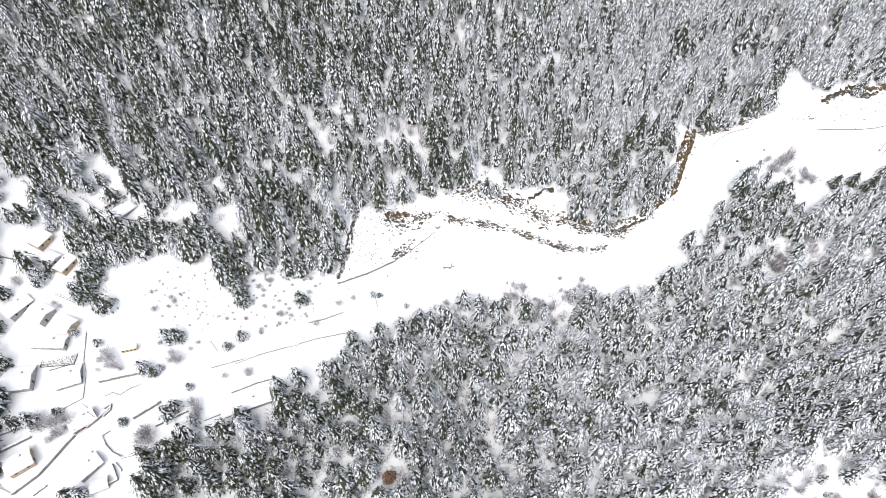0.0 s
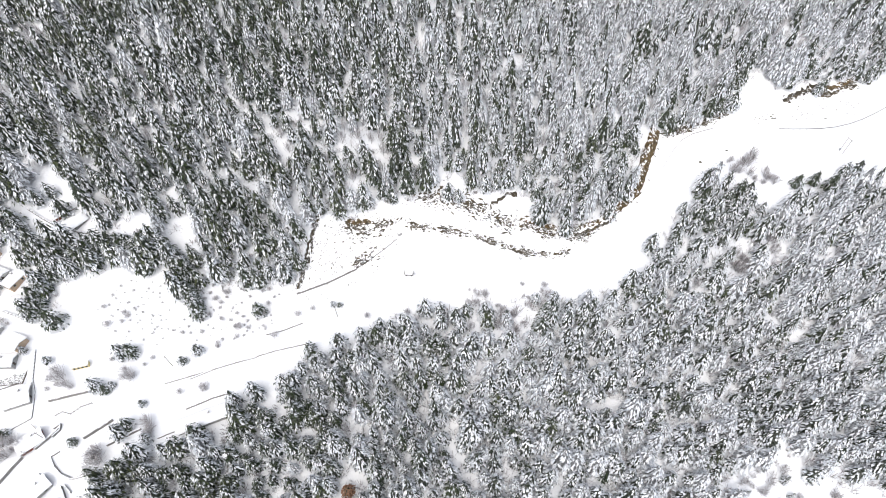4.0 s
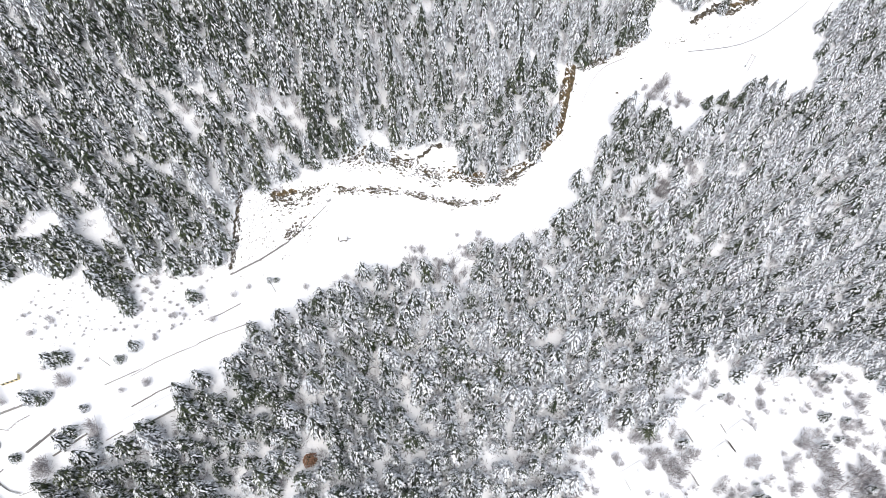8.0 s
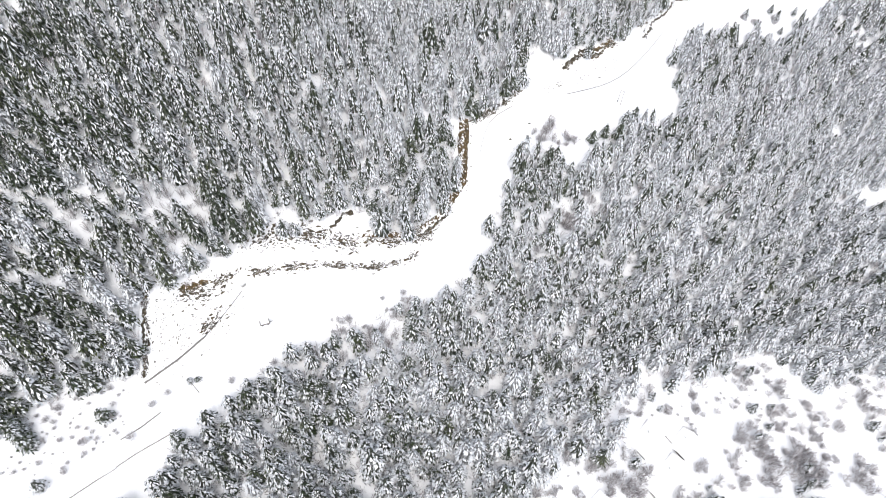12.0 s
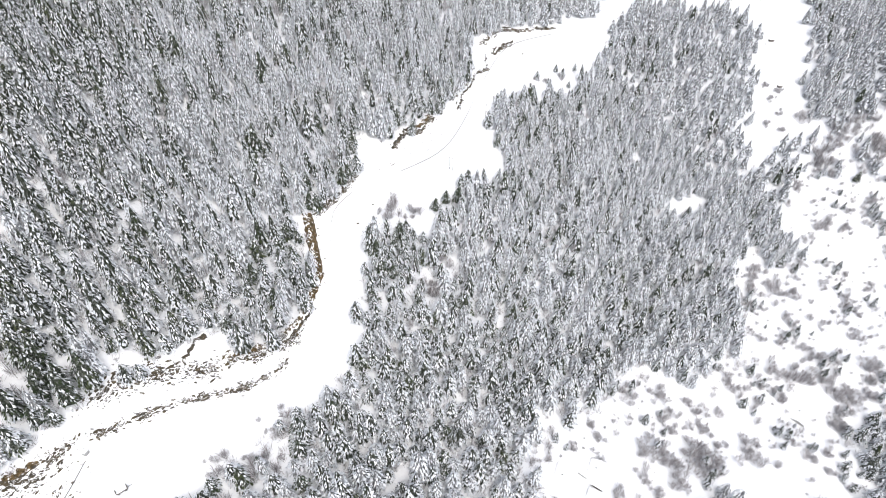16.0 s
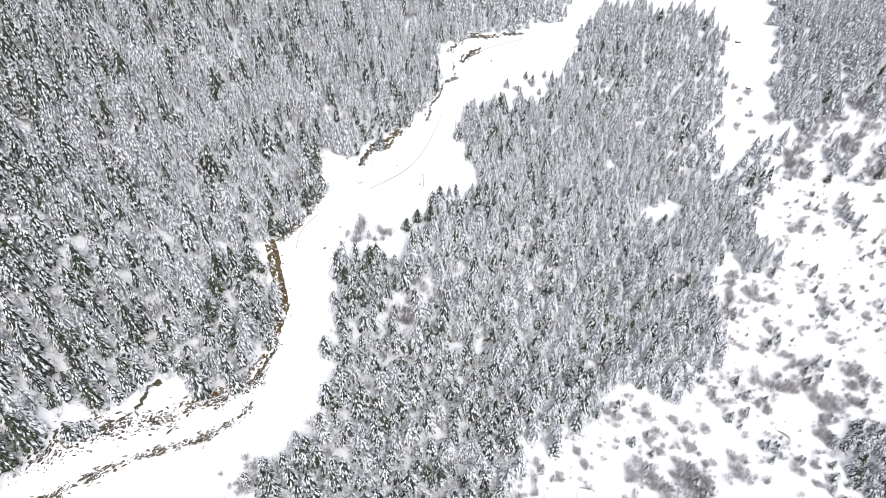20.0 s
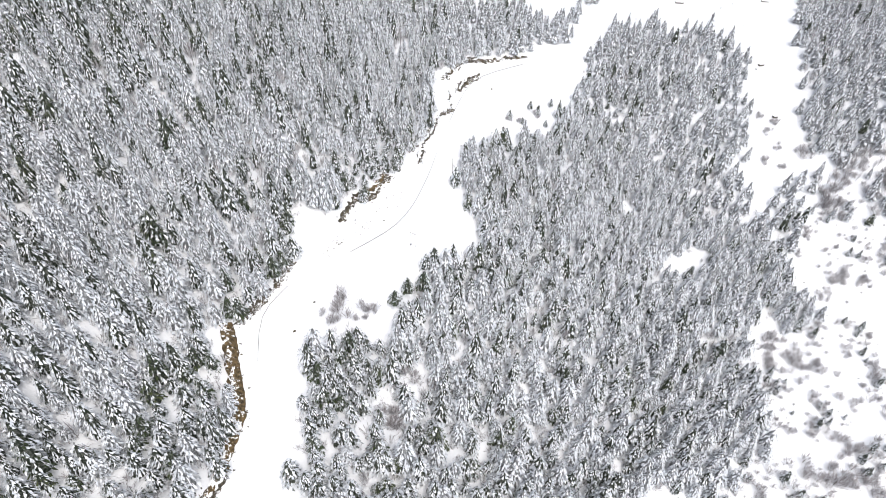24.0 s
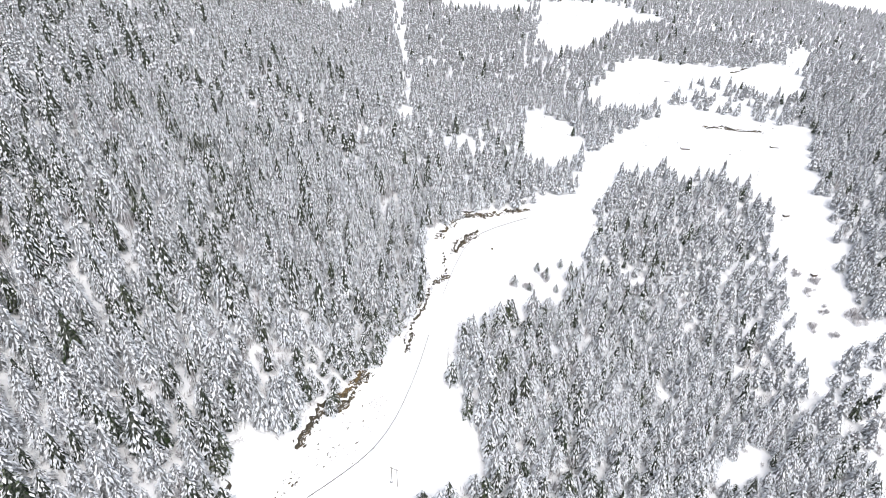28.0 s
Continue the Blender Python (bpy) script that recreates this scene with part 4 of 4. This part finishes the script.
earth_bank([(132, 86), (137, 89.5), (143.7, 100.5), (148.9, 111.2), (154.8, 121.4), (160.2, 132.5)], 4.4, 6.5, "bare brown earth bank under the spruces", 1)
earth_bank([(99, 67.5), (107.4, 69.3), (119, 75.5), (123.1, 79.6), (132, 86)], 3.0, 4.8, "reddish raw soil at the foot of the trees", 2)
earth_bank([(66, 78), (76, 74), (86, 70), (96, 68)], 1.6, 3.0, "brown eroded stream bank between rocks", 3)
earth_bank([(-30, 76), (-22, 75), (-16, 76)], 1.5, 2.6, "small ochre patch of bare soil above the boulders", 4)
earth_bank([(268, 162), (280, 162), (292, 166), (300, 170)], 1.8, 2.6, "brown bank edge above the stream", 5)


def cut_bank(points, tall, label, seed):
    """A dark undercut edge of turf and soil above the stream, with a lip of snow hanging over it."""
    line = strip_path(points, 0.9)
    x0, y0 = line[0]
    z0 = high(x0, y0)
    top = thing("cut_bank", x0, y0, z0, 0, label, "stream bank", "undercut stream banks")
    face, lip = bmesh.new(), bmesh.new()
    rows, lips = [], []
    for k, (x, y) in enumerate(line):
        (ax, ay), (bx, by) = line[max(0, k - 1)], line[min(len(line) - 1, k + 1)]
        d = math.hypot(bx - ax, by - ay)
        nx, ny = -(by - ay) / d, (bx - ax) / d
        way = noise.noise(Vector((x * 0.45, y * 0.45, seed))) * 2.2
        h = max(0.15, tall * (0.85 + 1.3 * noise.noise(Vector((x * 0.3, y * 0.3, seed + 9)))))
        px, py = x + nx * way - x0, y + ny * way - y0
        g = high(x + nx * way, y + ny * way) - z0
        rows.append([face.verts.new((px - nx * u, py - ny * u, g + v)) for u, v in ((0.75, -0.4), (0.55, 0.35 * h), (0.1, 0.6 * h), (-0.1, h), (-1.2, 0.8 * h), (-1.5, -0.4))])
        lips.append([lip.verts.new((px - nx * u, py - ny * u, g + v)) for u, v in ((-0.45, h * 0.9), (-0.35, h + 0.3), (-1.6, h + 0.35), (-2.6, 0.1), (-2.6, -0.5), (-0.45, -0.5))])
    for bm, strip in ((face, rows), (lip, lips)):
        n = len(strip[0])
        for p, q in zip(strip, strip[1:]):
            for j in range(n):
                bm.faces.new((p[j], q[j], q[(j + 1) % n], p[(j + 1) % n]))
        bm.faces.new(strip[0])
        bm.faces.new(strip[-1][::-1])
        bmesh.ops.recalc_face_normals(bm, faces=bm.faces)
    part("soil_face", face, CUT_SOIL, top)
    part("snow_lip", lip, CAP, top, "overhanging lip of snow", True)


CUT_SOIL = snow_topped("dark_cut_soil", (0.028, 0.025, 0.022), (0.10, 0.085, 0.06), 1.3, 0.9, 1.1)
CUTS = [
    ([(334.1, 185.5), (346.9, 189.1), (357.3, 195.3)], 1.5), ([(326.9, 167.3), (337.7, 174.7), (345.4, 181.3), (354.8, 185.1), (366.6, 189.7), (382.3, 201.5)], 1.4),
    ([(433.3, 220.6), (454.3, 229.8), (469.0, 228.8)], 1.8), ([(471.5, 253.7), (488.4, 248.0)], 1.6), ([(404.4, 205.2), (412.0, 215.0), (422.9, 224.3)], 1.3),
    ([(243.8, 153.5), (250.5, 157.8), (256.6, 158.0), (265.3, 164.8), (274.3, 160.6), (281.0, 159.0)], 1.7), ([(292.3, 170.5), (302.9, 170.9)], 1.6), ([(307.7, 167.6), (314.5, 173.2)], 1.3),
    ([(203.7, 148.8), (209.4, 149.7), (214.2, 154.8), (213.6, 159.0)], 1.6), ([(168.6, 134.9), (173.6, 136.7), (179.6, 137.4), (185.7, 139.3)], 1.5), ([(175.1, 140.8), (180.4, 144.1), (181.1, 147.2)], 1.2),
    ([(861.0, 187.0), (882.4, 174.8), (877.2, 154.0), (891.4, 132.4)], 1.2), ([(1110.3, 239.8), (1130.0, 236.0), (1173.5, 231.5)], 1.4), ([(98.0, 67.0), (107.0, 70.0), (117.0, 74.0)], 1.3),
    ([(52.0, 88.0), (59.3, 93.4), (66.5, 92.3)], 1.0), ([(-55.0, 43.0), (-52.4, 52.1), (-50.8, 62.9), (-47.3, 71.2), (-45.3, 82.6)], 0.55), ([(-77, 52), (-70, 50), (-62, 45)], 0.6),
]
for k, (points, tall) in enumerate(CUTS):
    cut_bank(points, tall, "dark undercut edge of the snowy stream bank", k)
for x, y, s in ((179.8, 111.9, 1.6), (198.1, 119.4, 1.2), (457, 205.5, 2.6), (140, 100, 0.9)):
    stone = new("boulder", ROCK_SHAPES[int(x) % 10])
    stone.matrix_basis = Matrix.Translation((x, y, high(x, y) + 0.1)) @ Matrix.Diagonal((s * 1.6, s, s, 1))
    tagged(stone, "single dark boulder lying on the snowfield", "boulder", "lone boulders")


# ---- single spruces in the fields and along the road ----
def spruce_meshes(seed, load):
    v, f, m = spruce_template(seed, 14.0, 4.0, 12, 15, blade=1.0)
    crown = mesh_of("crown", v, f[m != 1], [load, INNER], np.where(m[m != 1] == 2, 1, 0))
    bm = rod(0.24, (0, 0, -0.6), (0, 0, 13.3), 8, top=0.1)
    trunk = bpy.data.meshes.new("trunk")
    bm.to_mesh(trunk)
    bm.free()
    trunk.materials.append(BARK)
    return crown, trunk


SPRUCES = [spruce_meshes(200 + k, (GREEN_NEEDLES, NEEDLES)[k % 2]) for k in range(6)]


def spruce(x, y, size, kind, label="dark green spruce with snow on its boughs", group="field spruces"):
    ob = thing("spruce", x, y, high(x, y), (x * 37) % 360, label, "tree", group)
    crown, trunk = SPRUCES[kind]
    for name, me in (("crown", crown), ("trunk", trunk)):
        o = new(name, me)
        o.parent = ob
    ob.scale = (1.05 * size ** 0.8, 1.05 * size ** 0.8, 0.86 * size)
    return ob


FIELD = [(-168.1, 24.1, 1.3), (-135.3, 8.8, 1.0), (-130.6, 9.6, 0.9), (-99.5, 9.1, 0.7), (-105.8, 4.3, 0.5), (-142.8, -6.7, 0.9), (-137.8, -8.3, 0.6), (-126.0, -29.0, 1.0), (-123.7, -25.5, 0.8), (-119.5, -15.8, 0.45),
         (-193.2, -31.4, 0.9), (-185.5, -30.6, 1.0), (-176.1, -26.8, 0.55), (-168.2, 6.6, 0.5), (-145.3, -31.7, 0.5), (-114.2, -31.4, 0.6), (-72.5, 29.1, 0.9), (-36.1, 31.9, 0.35), (-32.6, 31.4, 0.3), (-135.7, -6.3, 0.45),
         (-158.8, -61.8, 1.0), (-154.5, -61.3, 0.9), (-197.1, 42.0, 0.7), (-200.6, 33.7, 0.8), (-199.1, 38.1, 0.7), (-179.2, 10.9, 0.45)]
for k, (x, y, s) in enumerate(FIELD):
    spruce(x, y, 1.0 * s, k % 6)
LANE = [(-199.8, 76.3, 1.1), (-181.5, 89.1, 0.9), (-165.9, 89.1, 1.2), (-206.7, 84.7, 0.8), (-210.8, 76.0, 1.1), (-220.8, 66.8, 0.9), (-214.3, 67.6, 1.2), (-202.7, 65.0, 0.8), (-195.6, 67.0, 1.1), (-186.1, 84.5, 0.9), (-207.0, 42.8, 1.2), (-199.2, 37.2, 0.8), (-180.8, 57.2, 1.1), (-186.9, 61.7, 0.9), (-173.6, 79.3, 1.2)]
for k, (x, y, size) in enumerate(LANE):
    spruce(x, y, size, (0, 3, 4, 1)[k % 4], "dark snow-tipped spruce beside the chalet lane", "spruces by the lane")
SPUR = [(441.6, 173.6, 0.8), (449.4, 165.5, 0.6), (471.7, 165.2, 0.9), (494.2, 166.7, 0.7), (498.1, 154.8, 0.8), (469.0, 154.5, 0.6), (516.2, 152.7, 0.9), (470.2, 172.7, 0.7)]
for k, (x, y, size) in enumerate(SPUR):
    spruce(x, y, size, (1, 3, 5)[k % 3], "snowy spruce standing out into the white valley floor", "spruces on the valley floor")
# the dark belt round the upper field
BELT = [(-178, 26), (-174, 40), (-168, 50), (-156, 56), (-140, 58), (-124, 58), (-113, 52), (-108, 40), (-103, 28)]
rng = random.Random(8)
for x, y in strip_path(BELT, 5.0):
    for row in (0, 1):
        spruce(x + rng.uniform(-1.5, 1.5) - row * 1.0, y + rng.uniform(-1.5, 1.5) + row * 4.0, rng.uniform(0.8, 1.25), 2 * rng.randrange(3), "tall dark spruce in the belt by the field", "spruce belt")


for k, (x, y) in enumerate(ROADSIDE[:300]):
    spruce(x, y, rng.uniform(0.75, 1.3), rng.choice((0, 1, 1, 3, 5)), "snow-laden spruce at the edge of the valley meadow", "spruces at the wood edge")


rest = np.array(ROADSIDE[300:])
if len(rest):
    n, r = len(rest), np.random.default_rng(12)
    ob = new("wood_edge_spruces", planted("wood_edge_spruces", rest[:, 0], rest[:, 1], r.uniform(0.6, 1.1, n), r.uniform(0.7, 1.1, n), r.uniform(0, 6.28, n), r.integers(0, 8, n), loads_at(rest[:, 0], rest[:, 1], r.random(n)), NEAR_TREES))
    tagged(ob, "snow-laden spruces along the edge of the far meadow", "trees", kind="stuff")


# ---- bare bushes ----
def bushes(name, label, x, y, sizes, seed, shapes=None):
    r = np.random.default_rng(seed)
    n, shapes = len(x), shapes or BUSHES
    ob = new(name, planted(name, np.asarray(x, float), np.asarray(y, float), sizes * r.uniform(0.8, 1.2, n), sizes * r.uniform(0.8, 1.3, n), r.uniform(0, 6.28, n), r.integers(0, len(shapes), n), np.zeros(n, int), shapes))
    return tagged(ob, label, "bushes", kind="stuff")


BUSHES = [bare_template(90 + k, 4.5, 3.0, 64, 0.7) for k in range(4)]
GARDEN = [bare_template(95 + k, 4.5, 3.0, 150, 0.42) for k in range(4)]
BUSH_AT = [(-173.8, -36.0), (-169.7, -33.6), (-175.4, -38.4), (-164.2, -35.0), (-154.5, -5.8), (-160.3, -4.3), (-165.0, -1.5), (-128.7, -2.2), (-144.7, 23.6), (-138.1, 25.1), (-113.5, -28.5), (-134.1, -36.8), (-90.8, 25.9),
           (-81.7, 21.2), (-63.9, 15.9), (-53.4, 27.0), (-46.3, 30.2), (-89.3, 39.5), (-94.7, 36.2), (-18.4, 24.3), (2.1, 25.4), (62.5, 37.9), (73.9, 37.0), (196.8, 110.6), (198.8, 101.8), (210.6, 93.2), (180.1, 101.9)]
bushes("bare_bushes", "leafless bushes dusted with snow by the road", [p[0] for p in BUSH_AT], [p[1] for p in BUSH_AT], np.full(len(BUSH_AT), 0.9), 1, GARDEN)


VILLAGE_BUSHES = [(-184.9, -30.1, 1.5), (-180.1, -32.6, 1.7), (-175.5, -31.4, 1.6), (-171.6, -29.8, 1.5), (-167.4, -31.7, 1.2), (-171.8, -36.1, 1.3), (-135.2, -37.3, 1.7), (-132.7, -39.7, 1.4), (-136.1, -40.6, 1.2), (-133.7, -36.3, 1.5), (-115.6, -24.1, 1.5), (-113.9, -26.2, 1.2), (-163.2, 1.8, 1.5), (-159.7, -1.5, 1.6), (-156.9, -4.9, 1.2), (-164.7, -6.5, 0.8), (-130.6, 0.2, 1.4), (-127.9, -2.2, 1.2), (-131.7, -2.1, 1.0), (-114.5, -29.7, 1.2), (-93.6, -8.9, 1.0), (-92.7, -10.0, 0.9), (-103.9, -10.9, 0.7), (-210.3, 33.9, 0.9), (-212.2, 35.9, 1.0), (-190.7, 24.3, 0.8), (-188.4, 23.1, 0.7), (-147.1, 31.7, 0.8), (-137.3, 29.4, 1.0), (-135.8, 27.8, 0.8), (-139.0, 6.8, 0.9), (-123.3, 3.6, 0.7), (-120.7, 7.1, 0.6)]
bushes("bare_garden_trees", "spreading leafless garden trees dusted with snow", [p[0] for p in VILLAGE_BUSHES], [p[1] for p in VILLAGE_BUSHES], np.array([p[2] for p in VILLAGE_BUSHES]), 2, GARDEN)
SCRUB = [(-140.8, 46.2), (-115.1, 46.5), (-109.9, 21.3), (-124.5, 9.6), (-145.7, 20.8), (-151.2, 31.6)]
r = np.random.default_rng(33)
x, y = r.uniform(min(p[0] for p in SCRUB), max(p[0] for p in SCRUB), 110), r.uniform(min(p[1] for p in SCRUB), max(p[1] for p in SCRUB), 110)
keep = inside(SCRUB, x, y)
bushes("low_scrub", "low scrub poking through the snow of the upper field", x[keep], y[keep], r.uniform(0.15, 0.5, keep.sum()), 3)

ROAD_SCRUB = [(-104.6, 48.8), (-61.3, 40.2), (-62.4, 21.3), (-99.2, 8.3), (-113.6, 17.5)]
x, y = r.uniform(min(p[0] for p in ROAD_SCRUB), max(p[0] for p in ROAD_SCRUB), 120), r.uniform(min(p[1] for p in ROAD_SCRUB), max(p[1] for p in ROAD_SCRUB), 120)
keep = inside(ROAD_SCRUB, x, y)
bushes("low_scrub", "low bare scrub along the snowy road verge", x[keep], y[keep], r.uniform(0.15, 0.7, keep.sum()), 4, GARDEN)


def in_meadow(x, y):
    return inside(OPEN["open_se"], x, y) | inside(OPEN["village_se"], x, y)


def thicket(name, label, step, seed, share, sizes):
    r = np.random.default_rng(seed)
    X, Y = np.meshgrid(np.arange(70, 640, step), np.arange(-200, -20, step))
    X, Y = (v.ravel() + r.uniform(-0.5, 0.5, v.size) * step for v in (X, Y))
    clump = np.sin(X / 13 + 1.5 * np.sin(Y / 11)) * np.sin(Y / 10 + 0.7) + r.uniform(-0.4, 0.4, X.size)
    clear = np.ones(X.size, bool)
    for _, _, hx, hy, length, *_ in HOUSES:
        clear &= np.hypot(X - hx, Y - hy) > 0.55 * length + 2
    keep = in_meadow(X, Y) & (clump > share) & clear
    sparse = inside(OPEN["open_se"], X, Y) & (r.random(X.size) < 0.5)
    keep &= ~sparse
    return X[keep], Y[keep], r.uniform(*sizes, keep.sum())


# clumps of leafless trees and hedges on the meadow: place and spread of each
CLUMPS = [(481, -134, 9.0), (512, -142, 7.0), (479, -146, 5.0), (497, -165, 5.0), (451, -153, 9.0), (442, -132, 3.6), (413, -150, 8.0), (434, -170, 7.0), (420, -172, 10.0), (428, -184, 8.0), (400, -133, 11.0), (363, -123, 10.0), (367, -134, 11.0), (378, -144, 10.0), (387, -152, 9.0), (383, -161, 11.0), (385, -171, 9.0), (401, -174, 9.0), (375, -168, 9.0), (341, -128, 6.4), (340, -134, 3.6), (319, -105, 7.2), (309, -88, 4.0), (281, -92, 5.0), (282, -100, 7.0), (293, -110, 3.6), (272, -104, 2.0), (274, -120, 5.6), (289, -129, 3.6), (287, -138, 11.0), (252, -111, 11.0), (260, -120, 8.0), (314, -153, 3.0), (314, -165, 4.4), (327, -170, 5.0), (316, -175, 5.0), (291, -151, 2.4), (382, -93, 2.4), (380, -103, 4.4), (393, -116, 7.6), (404, -86, 7.0), (423, -75, 8.0), (403, -74, 4.0), (440, -73, 11.0), (443, -89, 11.0), (445, -100, 9.0), (416, -111, 7.2), (359, -165, 8.0), (360, -172, 7.0), (511, -125, 2.8), (454, -115, 2.4), (482, -117, 2.0), (460, -132, 2.4), (458, -143, 2.0), (460, -161, 2.4), (523, -155, 2.8), (537, -156, 2.0)]
CLUMPS += [(141.6, -88.1, 12.0), (135.0, -81.1, 6.0), (156.1, -83.1, 5.0), (193.2, -75.8, 5.0), (207.6, -61.6, 3.0), (223.8, -88.3, 8.0), (229.2, -97.8, 9.0), (210.5, -98.0, 6.0), (266.6, -76.1, 9.0), (257.7, -92.0, 9.0), (227.0, -111.6, 12.0), (247.8, -115.7, 12.0), (254.5, -123.3, 8.0), (206.7, -109.4, 6.0), (167.7, -102.8, 6.0), (130.8, -74.3, 6.0), (94.1, -87.5, 3.6), (122.0, -60.6, 4.0), (105.2, -74.9, 4.0), (116.2, -81.2, 3.0), (96.0, -72.9, 3.0), (171.8, -59.4, 3.0), (188.1, -62.6, 3.0), (188.8, -94.6, 4.0), (204.8, -69.8, 4.0), (273.3, -110.1, 6.0), (296.5, -68.5, 8.0), (250.2, -63.9, 8.0)]  # round the farm
CLUMPS += [(558, -53, 6.9), (539, -85, 12.1), (544, -103, 8.6), (591, -109, 6.9), (629, -116, 15.5), (645, -88, 12.1), (667, -92, 12.1), (571, -132, 4.1), (519, -85, 6.9), (537, -56, 3.5), (567, -99, 4.1), (606, -131, 5.5)]  # below the far wood
CLUMPS += [(648, 32, 5.0), (635, 16, 5.0), (627, 2, 5.0), (608, -10, 5.0), (604, 4, 5.0), (648, 16, 5.0), (442, 174, 5.0), (449, 166, 5.0), (472, 165, 5.0)]
CLUMPS += [(px, py, 0.8 * reach) for px, py, reach in EDGE_SCRUB] + [(633, -18, 10), (630, -54, 14), (656, -65, 14), (604, -57, 12), (690, -80, 14), (640, -120, 12)]
r = np.random.default_rng(23)
x, y, s = [], [], []
for cx, cy, reach in CLUMPS:
    for _ in range(3 + round(0.36 * reach ** 1.5)):
        a, d = r.uniform(0, 6.28), reach * r.random() ** 0.6
        x.append(cx + d * math.cos(a))
        y.append(cy + 0.8 * d * math.sin(a))
        s.append(r.uniform(0.5, 1.0) + 0.09 * reach * r.random())
bushes("bare_hedge_trees", "lilac-grey leafless trees and hedges on the meadow", x, y, np.array(s), 6)
x, y, s = thicket("a", "", 4.6, 21, 0.02, (0.3, 1.5))
bushes("bare_thicket", "grey leafless thicket scattered over the snowy meadow", x, y, s, 5)
x, y, s = thicket("b", "", 7.0, 22, 0.45, (0.35, 0.9))
small = new("young_spruces", planted("young_spruces", x, y, s * 0.8, s * 0.9, s * 40, np.arange(len(x)) % 5, np.zeros(len(x), int), NEAR_TREES))
tagged(small, "young snow-covered spruces on the open meadow", "trees", kind="stuff")

x, y = [], []
r = np.random.default_rng(41)
for name, n in (("clear_a", 26), ("clear_b", 70), ("clear_c", 30), ("corridor_far", 70)):
    poly = OPEN[name]
    px, py = r.uniform(min(p[0] for p in poly), max(p[0] for p in poly), n), r.uniform(min(p[1] for p in poly), max(p[1] for p in poly), n)
    keep = inside(poly, px, py)
    x += px[keep].tolist()
    y += py[keep].tolist()
bushes("far_meadow_shrubs", "small bare shrubs scattered over the far clearings", x, y, r.uniform(0.2, 0.75, len(x)), 7)

dead = spruce(-26.5, -55.0, 0.75, 1, "dead rust-brown conifer among the snowy trees", "dead trees")
rust = worn("rust_brown_needles", (0.2, 0.1, 0.06), (0.3, 0.18, 0.12), 1.5)
for o in dead.children:
    o.data = o.data.copy()
    o.data.materials[0] = rust
